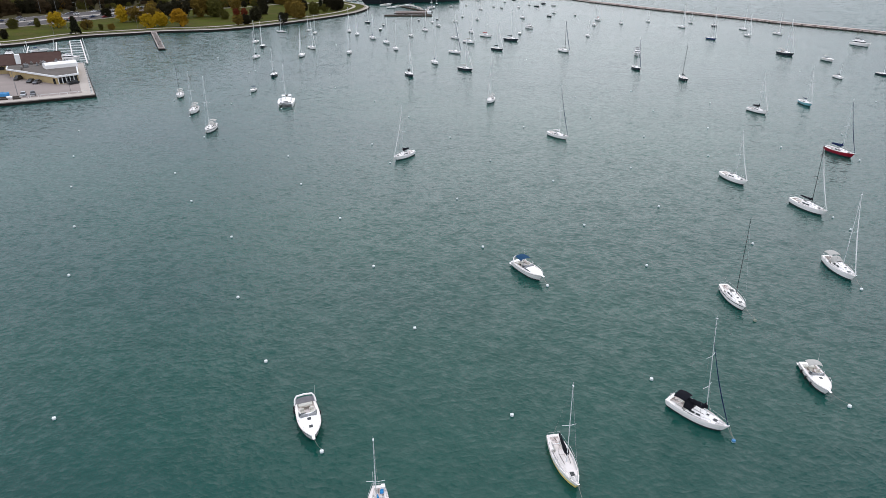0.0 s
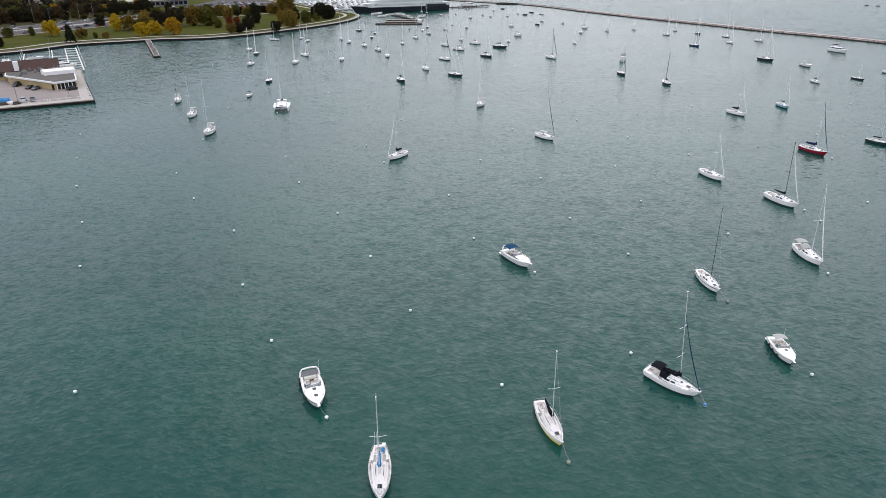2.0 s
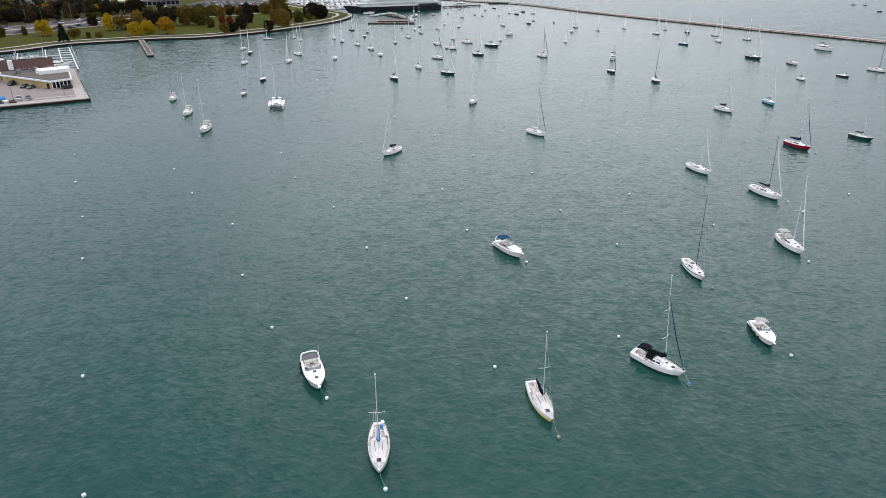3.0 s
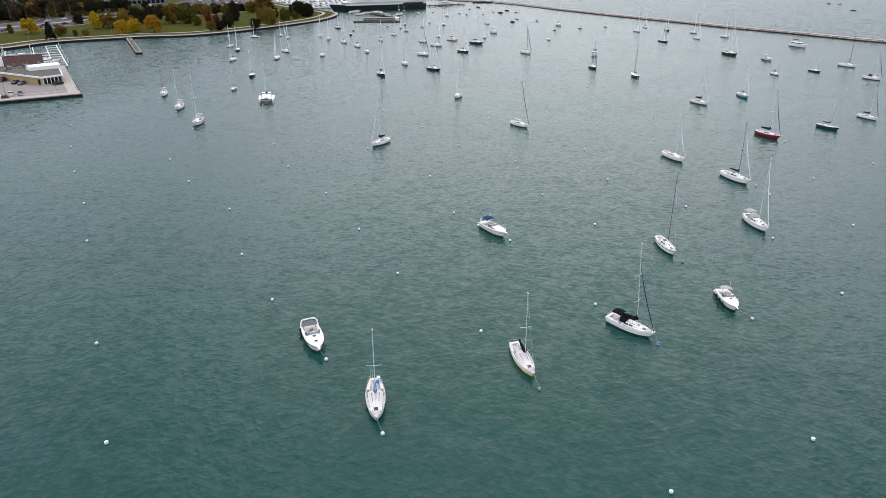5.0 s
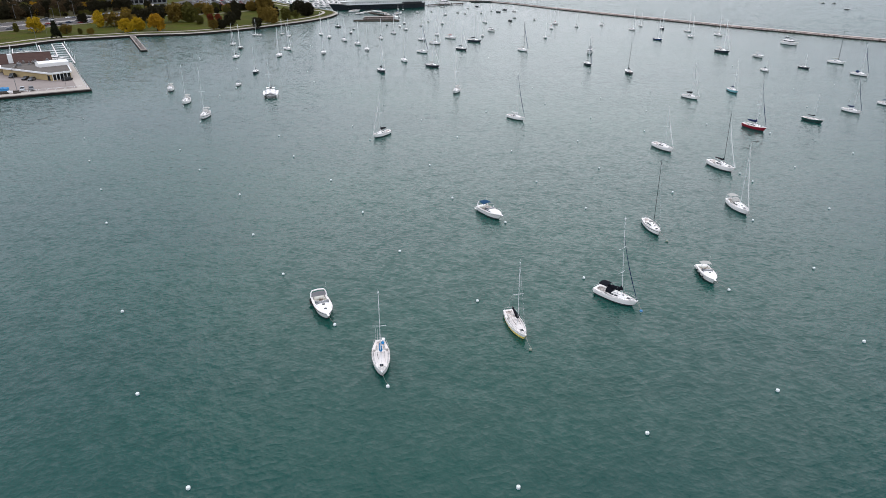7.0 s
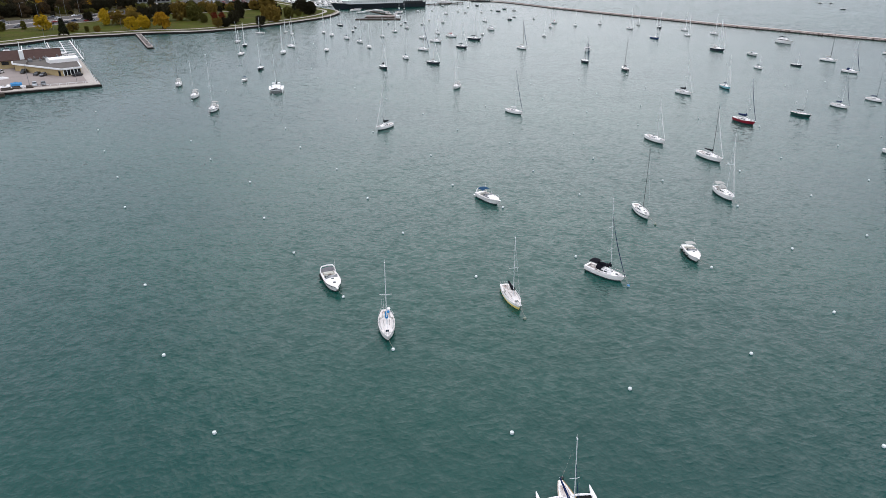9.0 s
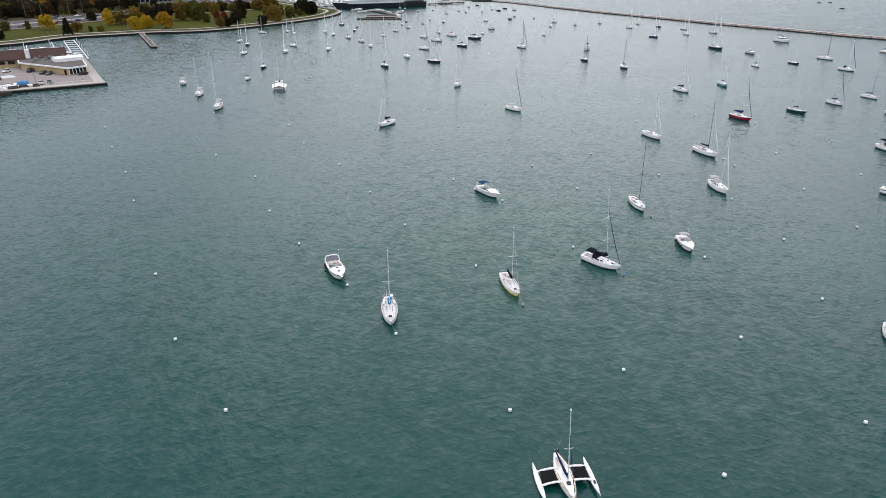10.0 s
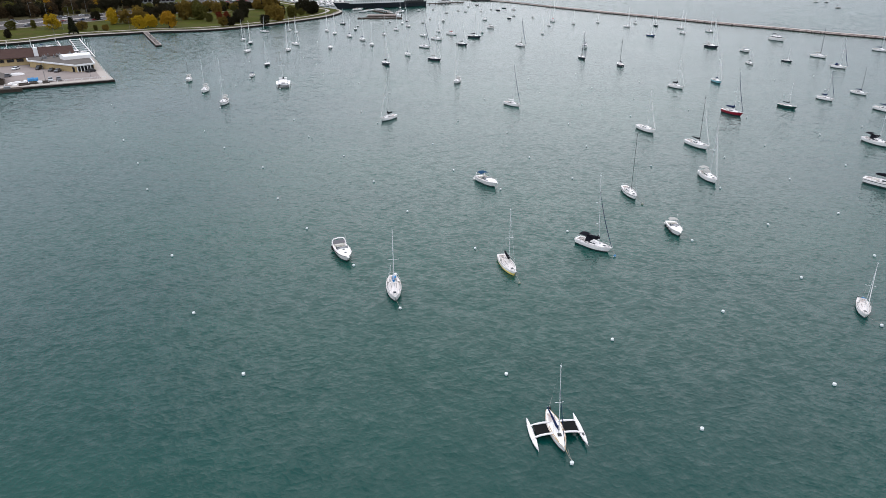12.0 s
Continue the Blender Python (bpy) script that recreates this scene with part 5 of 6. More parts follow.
mooring(-18.3, 59.9)
mooring(10.2, 101.7)
mooring(46.2, 73.2, "white")
mooring(29.5, 65.6, "blue", 2)
mooring(10.9, 54.2, "weedy")
mooring(-8.6, 45.0, "white")
mooring(13.3, 12.1, "white", 2)
mooring(41.6, 93.2, "weedy")
mooring(73.2, 137.2)
mooring(63.2, 104.9)
mooring(64.6, 42.4)
mooring(99.3, 179.4)
mooring(-27.2, 166.4)
mooring(-87.0, 186.2)
mooring(-102.4, 210.2)
mooring(-119.0, 233.5)
mooring(-75.0, 223.6)
mooring(153.6, 186.2)
mooring(-94.6, 246.4)


# ---- trees ----
def build_tree(kind, seed, wide, n=4800):
    """A tree 10 m high: tapered trunk, limbs and a crown of leaf clumps."""
    rnd = random.Random(seed)
    root = new("tree")
    trunk, crown = Shape(), Shape()
    tall = kind == "conifer"
    bend = Vector((rnd.uniform(-0.3, 0.3), rnd.uniform(-0.3, 0.3), 0))
    trunk.tube((0, 0, -0.4), bend + Vector((0, 0, 3.2)), 0.32, 0.22, 8).tube(bend + Vector((0, 0, 3.2)), bend * 1.5 + Vector((0, 0, 8.6 if tall else 7.0)), 0.22, 0.07, 7)
    clumps = []
    if tall:
        for i in range(120):
            z = rnd.uniform(0.6, 9.7)
            r = wide / 2 * (1 - z / 10.2) ** 0.8 * rnd.uniform(0.6, 1.0)
            a = rnd.uniform(0, 6.28)
            clumps.append((Vector((r * math.cos(a), r * math.sin(a), z)), 0.75))
    else:
        for i in range(9):
            a = i * 2.4 + rnd.uniform(-0.4, 0.4)
            z0 = rnd.uniform(2.2, 5)
            end = Vector((wide * 0.36 * math.cos(a), wide * 0.36 * math.sin(a), z0 + rnd.uniform(1.5, 3.4)))
            mid = Vector((bend.x, bend.y, z0)).lerp(end, 0.5) + Vector((0, 0, 0.3))
            trunk.tube((bend.x, bend.y, z0), mid, 0.13, 0.09, 6).tube(mid, end, 0.09, 0.03, 5)
        k = 0.45 if kind in ("yellow", "orange") else 0.6
        lobes = [(rnd.uniform(-k, k), rnd.uniform(-k, k), rnd.uniform(-0.5, 0.7) * k / 0.6, rnd.uniform(0.45, 0.62)) for _ in range(8)] + [(0, 0, -0.15, 0.86)] * 4
        while len(clumps) < 150:
            x, y, z, r = rnd.choice(lobes)
            d = Vector((rnd.gauss(0, 1), rnd.gauss(0, 1), rnd.gauss(0, 1))).normalized() * r * rnd.uniform(0.75, 1.05)
            p = Vector((x + d.x, y + d.y, z + d.z))
            if p.length < 1.03 and p.z > -0.98:
                clumps.append((Vector((p.x * wide * 0.5, p.y * wide * 0.5, 4.3 + p.z * 4.5)), 0.85))
    per = n // len(clumps)
    for c, size in clumps:
        for _ in range(per):
            q = c + Vector((rnd.gauss(0, 1), rnd.gauss(0, 1), rnd.gauss(0, 0.8))) * size * 0.5
            a = Vector((rnd.gauss(0, 1), rnd.gauss(0, 1), rnd.gauss(0, 0.6))).normalized() * rnd.uniform(0.26, 0.44)
            b = a.cross(Vector((rnd.gauss(0, 1), rnd.gauss(0, 1), rnd.gauss(0, 1)))).normalized() * rnd.uniform(0.19, 0.33)
            crown.add([q - a, q + b * 0.8, q + a, q - b], [(0, 1, 2, 3)])
    part("trunk", trunk, BARK, root, "", True)
    me = bpy.data.meshes.new("crown")
    me.from_pydata(crown.v, [], crown.f)
    me.materials.append(LEAVES[kind])
    part("crown", me, None, root)
    return root


TREEWORDS = {"yellow": "rounded tree in bright yellow autumn leaf", "orange": "rounded tree turning golden orange", "ochre": "park tree in brownish ochre autumn leaf",
             "green": "green park tree thinning in autumn", "dark": "dark leafy tree at the park edge", "red": "small tree in rusty red autumn leaf",
             "brown": "bare brownish late-autumn tree in the scrub", "conifer": "dark upright conifer on the lawn"}


def tree(kind, x, y, h, w, ground=GROUND):
    shape = min(max(round(w / h * 5) * 2, 4), 14)
    v = int(abs(x * 7 + y * 13)) % 3
    key = ("tree", kind, shape, v)
    turn = (x * 91 + y * 57) % 360
    k = h / 10
    if key not in PROTOS:
        root = build_tree(kind, hash((len(kind), shape, v)) % 1000, shape)
        root.matrix_basis = pose(x, y, ground, 0, 0, turn) @ Matrix.Scale(k, 4)
        PROTOS[key] = (root, k)
    else:
        root, k0 = PROTOS[key]
        root = copy_thing(root, pose(x, y, ground, 0, 0, turn) @ Matrix.Scale(k / k0, 4))
    return tagged(root, TREEWORDS[kind], "tree", "park trees")


tree("yellow", -295, 432, 11.5, 12)
tree("conifer", -262.7, 401, 10.5, 6.5)
tree("green", -320, 423, 8, 8)
tree("dark", -291, 376, 6.8, 4)
tree("green", -311, 435, 6.5, 4)
tree("dark", -298.6, 498, 8, 8)
tree("yellow", -269, 467, 13, 9)
tree("ochre", -262, 474, 11.5, 13)
tree("ochre", -254, 482, 12.5, 15)
tree("ochre", -269, 424, 7, 9)
tree("green", -258.8, 422.7, 4.6, 3)
tree("ochre", -251.8, 423, 5, 5)
tree("yellow", -234, 438, 11, 10)
tree("yellow", -230.6, 449, 11, 9.4)
tree("orange", -216, 446, 13, 13.5)
tree("dark", -244, 501, 16, 18)
tree("yellow", -273, 518, 10, 10.5)
tree("dark", -265, 518, 10, 10.5)
tree("ochre", -229.5, 511, 17.5, 15.5)
tree("green", -218, 512, 15.5, 13)
tree("green", -204, 495, 8, 6)
tree("ochre", -222, 563, 12, 8.5)
tree("red", -202.5, 513.5, 7, 5.4)
tree("red", -196.3, 514, 7, 5.8)
tree("ochre", -181.4, 461.5, 8, 7.8)
tree("dark", -176.7, 466, 8.4, 7.5)
tree("dark", -178, 488, 12, 9.6)
tree("dark", -188, 534, 17.5, 8)
tree("dark", -154, 478, 8, 8)
tree("ochre", -186.5, 614, 20, 17.5)
tree("ochre", -152, 509, 15, 11.7)
tree("ochre", -164, 526, 12.5, 8)
tree("dark", -163, 568, 9, 4.5)
tree("green", -147, 537.5, 11.5, 10.2)
tree("green", -144, 558, 6.5, 7.4)
tree("conifer", -154.6, 586, 9, 3.5)
tree("dark", -152, 605, 15, 12.6)
tree("dark", -141, 593, 12, 11)
tree("dark", -138.5, 574, 13.5, 12.5)

# woods beyond the road and round the car park
rnd = random.Random(5)
for i in range(110):
    px, py = offset(road, rnd.uniform(58, 92))[rnd.randint(0, len(road) - 1)]
    h = rnd.uniform(7, 14)
    tree(rnd.choice(("dark", "dark", "dark", "dark", "dark", "green", "brown", "brown", "orange" if i % 7 == 0 else "brown")), px + rnd.uniform(-8, 8), py + rnd.uniform(-8, 8), h, h * rnd.uniform(0.7, 1.05))


def far_woods(count):
    """The mass of trees behind the belt: trunks and leaf clumps in one mesh."""
    sh, tint = Shape(), []
    for _ in range(count):
        px, py = offset(road, rnd.uniform(90, 250))[rnd.randint(0, len(road) - 1)]
        px, py = px + rnd.uniform(-9, 9), py + rnd.uniform(-9, 9)
        h, w, kind = rnd.uniform(8, 15), rnd.uniform(6, 11), rnd.choice((0, 0, 0, 1, 1, 2))
        k0 = len(sh.f)
        sh.tube((px, py, GROUND), (px, py, GROUND + h * 0.7), 0.25, 0.08, 5)
        for _ in range(26):
            d = Vector((rnd.gauss(0, 1), rnd.gauss(0, 1), rnd.gauss(0, 1))).normalized() * rnd.uniform(0.6, 1.0)
            c = Vector((px + d.x * w / 2, py + d.y * w / 2, GROUND + 1 + h * (0.5 + 0.42 * d.z)))
            for _ in range(26):
                q = c + Vector((rnd.gauss(0, 0.7), rnd.gauss(0, 0.7), rnd.gauss(0, 0.6)))
                a = Vector((rnd.gauss(0, 1), rnd.gauss(0, 1), rnd.gauss(0, 0.6))).normalized() * rnd.uniform(0.4, 0.7)
                b = a.cross(Vector((rnd.gauss(0, 1), rnd.gauss(0, 1), rnd.gauss(0, 1)))).normalized() * rnd.uniform(0.3, 0.5)
                sh.add([q - a, q + b * 0.8, q + a, q - b], [(0, 1, 2, 3)])
        tint += [kind] * (len(sh.f) - k0)
    me = bpy.data.meshes.new("woods")
    me.from_pydata(sh.v, [], sh.f)
    for kind in ("dark", "brown", "green"):
        me.materials.append(LEAVES[kind])
    me.polygons.foreach_set("material_index", tint)
    tagged(new("woods", me), "dense dark late-autumn woods beyond the highway", "woods", "", "stuff")


far_woods(200)
for i in range(60):
    px, py = offset(road, rnd.uniform(36, 66))[rnd.randint(4, len(road) - 5)]
    h = rnd.uniform(2.2, 4.5)
    tree(rnd.choice(("brown", "dark", "green", "brown")), px + rnd.uniform(-6, 6), py + rnd.uniform(-6, 6), h, h * 1.3)
for i in range(46):
    t = rnd.uniform(0, 1)
    px, py = lerp(-290, -195, t) + rnd.uniform(-12, 12), lerp(562, 640, t) + rnd.uniform(-14, 10)
    h = rnd.uniform(6, 12)
    tree(rnd.choice(("dark", "dark", "green", "ochre")), px, py, h, h * rnd.uniform(0.8, 1.1))


# ---- yacht club on the quay ----
QUAY = pose(-151.5, 236.6, -0.42, 0, 0, -146.2)


def quay_thing(name, label, category, u, v, turn=0, z=1.5, group=""):
    """A thing on the quay: u metres along the front, v metres back from it."""
    return thing(name, label, category, QUAY @ pose(u, -v, z, 0, 0, turn), group)


def prism(corners, z0, z1):
    return Shape().sheet([(a, -b) for a, b in corners], z1, z0)


club = thing("clubhouse", "tan yacht clubhouse with brown roof and glazed front", "clubhouse", QUAY)
wing = [(4.5, 31.2), (12.1, 28.4), (30, 57), (30, 66), (4.5, 66)]
part("wing_wall", prism(wing, 1.4, 4.3), TAN, club, "tan stucco walls")
part("fascia", prism([(3.9, 30.4), (12.3, 27.4), (30.8, 56.8), (30.8, 66), (3.9, 66)], 4.3, 4.95), WHITEPAINT, club, "white roof fascia")
part("flat_roof", prism([(4.4, 31), (12.1, 28.2), (30.3, 57), (30.3, 65.9), (4.4, 65.9)], 4.9, 5.0), FLATROOF, club, "grey gravel roof")
# glazed corner facing the water
d = Vector((12.1 - 4.5, -28.4 + 31.2, 0)).normalized()
nrm = Vector((-d.y, d.x, 0))
for i in range(5):
    p = Vector((4.7, -31.1, 0)) + d * (0.7 + i * 1.5) + nrm * 0.06
    m = Matrix.Translation(p) @ Matrix.Rotation(math.atan2(d.y, d.x), 4, "Z")
    part("window_pane", Shape().box(0, 0, 2.9, 1.3, 0.1, 2.3, 0.02, m), DARKGLASS, club, "dark glazed pane")
    part("mullion", Shape().box(0.72, 0.02, 2.9, 0.3, 0.2, 2.7, 0.03, m), WHITEPAINT, club)
for k in range(4):
    part("side_window", Shape().box(4.46, -(34 + k * 3), 2.9, 0.12, 2.2, 2.0, 0.02), DARKGLASS, club)
part("door", Shape().box(0, 0, 2.6, 1.4, 0.12, 2.2, 0.02, Matrix.Translation((13.2, -29.9, 0)) @ Matrix.Rotation(radians(-58), 4, "Z")), DARKGLASS, club, "dark side door")
# no recess is cut: a black panel paints the opening's shaded inside
part("opening_shade_panel", Shape().box(0, 0, 2.7, 6.5, 0.14, 2.4, 0.02, Matrix.Translation((30.1, -61.5, 0)) @ Matrix.Rotation(radians(90), 4, "Z")), RUBBER, club, "black panel for the shade inside an opening")
part("hall_wall", prism([(10.5, 66), (75, 66), (75, 86), (10.5, 86)], 1.4, 5.2), TAN, club, "tan hall walls")
for k in range(15):
    part("hall_window", Shape().box(13 + k * 4.1, -65.76, 3.9, 2.9, 0.12, 1.4, 0.02), DARKGLASS, club, "dark window under the eave")
roofs = Shape()
roofs.loft([[(9.3, -65, 5.2), (9.3, -76, 8.3), (9.3, -87, 5.2), (9.3, -87, 4.9), (9.3, -76, 8.0), (9.3, -65, 4.9)],
            [(76, -65, 5.2), (76, -76, 8.3), (76, -87, 5.2), (76, -87, 4.9), (76, -76, 8.0), (76, -65, 4.9)]], True)
roof = part("roof", roofs, ROOF, club, "dark brown shingle roof")
part("ridge", Shape().box(42.7, -76, 8.34, 66.6, 0.4, 0.12, 0.04), ROOF, roof)
part("timber_wall", Shape().box(17.8, -65.85, 3.3, 14.4, 0.14, 3.4, 0.03), BROWNWOOD, club, "grey weathered timber wall")
part("chimney", Shape().box(26.2, -66.6, 5.4, 1.9, 2.6, 7.8, 0.1), WHITEPAINT, club, "broad white chimney block")
rnd = random.Random(3)
for k in range(14):
    a, b = rnd.uniform(7, 27), rnd.uniform(50, 64.5)
    s = rnd.uniform(0.8, 1.7)
    unit = part("roof_unit", Shape().box(a, -b, 5.0 + s * 0.4, s, s * 1.2, s * 0.8, 0.06), LAMPMETAL if k % 2 else FLATROOF, club, "grey rooftop unit")
    part("vent_cowl", Shape().turned([(0.15, 5.0 + s * 0.8), (0.15, 5.4 + s * 0.8), (0.3, 5.5 + s * 0.8), (0.05, 5.7 + s * 0.8)], 8, a, -b), LAMPMETAL, unit)

tent = quay_thing("marquee", "long white marquee tent beside the clubhouse", "tent", 10.2, 51, 12, 5.0)
rows = []
for i in range(9):
    x = -6.2 + 12.4 * i / 8
    sag = 0.12 * (i % 2)
    rows.append([(x, 3.1, 0), (x, 3.1, 1.5), (x, 2.9, 1.65 - sag), (x, 0, 2.35 - sag), (x, -2.9, 1.65 - sag), (x, -3.1, 1.5), (x, -3.1, 0)])
part("canopy", Shape().loft(rows), SAILCLOTH, tent, "", True)
for k in (-1.4, 1.4):
    part("arched_window", Shape().add([(-6.24, k + 0.8 * math.cos(a), 0.4 + 1.0 * math.sin(a)) for a in [j * math.pi / 8 for j in range(9)]], [tuple(range(9))]), DARKGLASS, tent, "dark arched window")


def build_car(paint, van=False):
    root = new("car")
    h = 1.9 if van else 1.45

    def sec(x, w, z0, z1):
        return [(x, w, z0), (x, w * 1.02, lerp(z0, z1, 0.5)), (x, w * 0.96, z1), (x, -w * 0.96, z1), (x, -w * 1.02, lerp(z0, z1, 0.5)), (x, -w, z0)]
    part("body", Shape().loft([sec(-2.2, 0.8, 0.4, 0.85), sec(-2.1, 0.88, 0.3, 0.95), sec(-0.9, 0.9, 0.28, 0.98), sec(0.9, 0.9, 0.28, 0.95), sec(1.9, 0.87, 0.3, 0.82), sec(2.25, 0.75, 0.4, 0.65)], True), paint, root, "", True)
    f = 1.0 if not van else 1.4
    part("windows", Shape().loft([[(x, w, z) for x, w, z in ((-2.0 if van else -1.8, 0.84, 0.94), (-1.3, 0.68, h - 0.06), (0.3 * f, 0.68, h - 0.06), (1.1 * f, 0.84, 0.92))],
                                  [(x, -w, z) for x, w, z in ((-2.0 if van else -1.8, 0.84, 0.94), (-1.3, 0.68, h - 0.06), (0.3 * f, 0.68, h - 0.06), (1.1 * f, 0.84, 0.92))]]), DARKGLASS, root, "dark car windows")
    part("roof", Shape().box(-0.5 if not van else -0.45, 0, h - 0.03, 1.75 * (1.15 if van else 1), 1.36, 0.08, 0.03), paint, root)
    for x in (-1.35, 1.35):
        for sg in (1, -1):
            w = part("wheel", Shape().tube((x, sg * 0.72, 0.32), (x, sg * 0.93, 0.32), 0.32, 0.32, 12), RUBBER, root)
    return root


def car(x, y, z, heading, colour, van=False):
    words = ("white", "black", "silver", "grey", "red", "navy")[colour]
    ob = place(("car", colour, van), lambda: build_car(CARPAINT[colour], van), x, y, heading, 1.0, f"{words} {'van' if van else 'car'} on the asphalt", "car", "cars")
    ob.location.z = z
    return ob


def quay_car(u, v, heading, colour, van=False):
    p = QUAY @ Vector((u, -v, 0))
    return car(p.x, p.y, 1.1, heading - 146, colour, van)


quay_car(6.6, 26.4, 20, 1)
quay_car(21.8, 38, 62, 1)
quay_car(19.6, 34.6, 62, 3)
quay_car(26.6, 47, 62, 1, True)
quay_car(20.5, 9.8, 92, 3)
quay_car(23.6, 10.1, 88, 2)
quay_car(36, 52, 62, 0)
quay_car(40, 30, 10, 3)


def lamp_post(x, y, z, h, turn=0):
    def build():
        root = new("lamp_post")
        part("pole", Shape().tube((0, 0, 0), (0, 0, 10), 0.12, 0.07, 8), LAMPMETAL, root)
        part("arm", Shape().tube((0, 0, 9.9), (1.8, 0, 10.2), 0.05, 0.04, 6), LAMPMETAL, root)
        part("lantern", Shape().box(2.1, 0, 10.2, 0.8, 0.32, 0.16, 0.05), LAMPMETAL, root)
        return root
    ob = place(("lamp",), build, x, y, turn, h / 10, "grey steel street lamp with a single arm", "street lamp", "lamps")
    ob.location.z = z
    return ob


for u, v, h in ((25.5, 11.5, 9), (8, 12, 6), (44, 14, 9)):
    p = QUAY @ Vector((u, -v, 0))
    lamp_post(p.x, p.y, 1.07, h, 90)
for k, (px, py) in enumerate(((-365, 517), (-346, 509), (-347, 550), (-341.5, 562), (-283.4, 424.7), (-264, 382), (-310, 480), (-240, 434))):
    lamp_post(px, py, GROUND, 12 if k in (0, 1, 2, 3, 6) else 8, 30 + 40 * k)

# clutter on the quay
blue_shed = quay_thing("covered_stack", "blue tarpaulin over a stack of boat gear", "tarpaulin", 30, 11)
blue_shed.scale = (0.75, 0.75, 0.75)
part("cover", Shape().loft([[(x, 1.6, 0), (x, 1.4, 1.7 + 0.3 * math.sin(x * 2)), (x, 0, 2.4 + 0.2 * math.cos(x * 3)), (x, -1.4, 1.6), (x, -1.7, 0)] for x in (-2.6, -1.2, 0.2, 1.4, 2.7)]), BLUETARP, blue_shed)
part("strap", Shape().box(0, 0, 2.3, 0.12, 2.6, 0.1, 0.02), RUBBER, blue_shed)
for k, (u, v) in enumerate(((34, 9), (36, 11.5), (38.5, 9.5), (33, 13), (37, 5.5), (27.5, 8), (35.5, 34), (31.5, 7))):
    rack = quay_thing("dinghy", "small white dinghy stored upside down on the quay", "dinghy", u, v, 30 * k, 1.53, "stored dinghies")
    rack.scale = (1.5, 1.5, 1.5) if k == 6 else (1, 1, 1)
    part("shell", Shape().loft([[(x, w, 0), (x, w * 0.8, h), (x, 0, h * 1.25), (x, -w * 0.8, h), (x, -w, 0)] for x, w, h in ((-1.6, 0.6, 0.5), (-0.6, 0.75, 0.6), (0.6, 0.68, 0.58), (1.5, 0.3, 0.4), (1.9, 0.05, 0.15))]), GEL, rack, "", True)
    part("keel_strip", Shape().box(-0.2, 0, 0.74, 2.4, 0.06, 0.05, 0.01), BROWNWOOD, rack)
boat_shed = quay_thing("boat_shed", "low boat shed with a pale grey roof", "shed", 43.5, 17)
part("wall", Shape().box(0, 0, 1.3, 6, 15, 2.6, 0.05), BROWNWOOD, boat_shed, "weathered timber wall")
part("roof", Shape().loft([[(-3.5, y, 2.5), (0, y, 3.7), (3.5, y, 2.5), (3.5, y, 2.3), (0, y, 3.5), (-3.5, y, 2.3)] for y in (-8, 8)], True), FLATROOF, boat_shed, "pale grey roof")
for k, (u, v, ln) in enumerate(((30, 5.4, 3.4), (25.6, 4.6, 2.6), (33.5, 3.6, 4))):
    stack = quay_thing("timber_stack", "stack of weathered timber and gear on the quay", "timber stack", u, v, 8 * k - 6, 1.53, "stacks on the quay")
    for j in range(3):
        part("layer", Shape().box(0.1 * j, 0, 0.2 + 0.36 * j, ln - 0.3 * j, 1.3 - 0.2 * j, 0.32, 0.04), BROWNWOOD if j != 1 else FLATROOF, stack)
for k in range(14):
    post = quay_thing("quay_post", "white mooring post on the quay edge", "bollard", 0.9, 4 + k * 5.6, 0, 1.53, "quay posts")
    part("post", Shape().turned([(0.28, 0), (0.28, 0.9), (0.2, 1.0)], 10), WHITEPAINT, post)
    part("cap", Shape().turned([(0.3, 0.9), (0.3, 1.02), (0.05, 1.1)], 10), RUBBER, post)
for k in range(12):
    rail = quay_thing("guard_rail", "low white guard rail on the apron", "guard rail", 4 + k * 3.2, 5.2, 0, 1.5, "guard rails")
    part("bar", Shape().box(0, 0, 0.75, 2.9, 0.1, 0.12, 0.02), WHITEPAINT, rail)
    for x in (-1.3, 1.3):
        part("post", Shape().box(x, 0, 0.35, 0.12, 0.12, 0.75, 0.02), WHITEPAINT, rail)
barge = quay_thing("workboat", "long grey work barge moored along the quay", "workboat", 43.5, -2.8, 0, 0.42)
part("hull", Shape().loft([[(x, w, 1.3), (x, w * 0.9, 0), (x, -w * 0.9, 0), (x, -w, 1.3)] for x, w in ((-9, 1.6), (-7, 2.2), (5, 2.2), (8, 1.2), (9.5, 0.1))], True), BROWNWOOD, barge, "dark tarred hull")
part("wheelhouse", Shape().box(-4, 0, 1.75, 2.4, 2.0, 1.0, 0.1), LAMPMETAL, barge)
part("deck_gear", Shape().box(2, 0, 1.6, 4, 2, 0.6, 0.1), BROWNWOOD, barge)

# floating docks behind the club
docks = thing("floating_dock", "white floating dock with finger piers and pilings", "dock", QUAY @ pose(0, 0, 0.42))
for u, v0, v1, w in ((-0.6, 84, 178, 0.6), (5.2, 88, 176, 0.5), (12.2, 92, 172, 0.5), (26.0, 94, 162, 0.5)):
    part("walkway", Shape().box(u, -(v0 + v1) / 2, 0.5, w, v1 - v0, 0.5, 0.08), DECK, docks, "pale walkway")
part("walkway", Shape().box(40.5, -118, 0.5, 0.5, 54, 0.5, 0.08), DECK, docks, "pale walkway")
for v in (88, 96, 104, 113, 122, 132, 143, 154, 165, 176):
    far_end = 41.0 if v in (88, 104, 122) else 26.2 if v < 150 else 5.4
    part("finger", Shape().box(far_end / 2 - 0.3, -v, 0.48, far_end, 0.42, 0.4, 0.08), WHITEPAINT, docks)
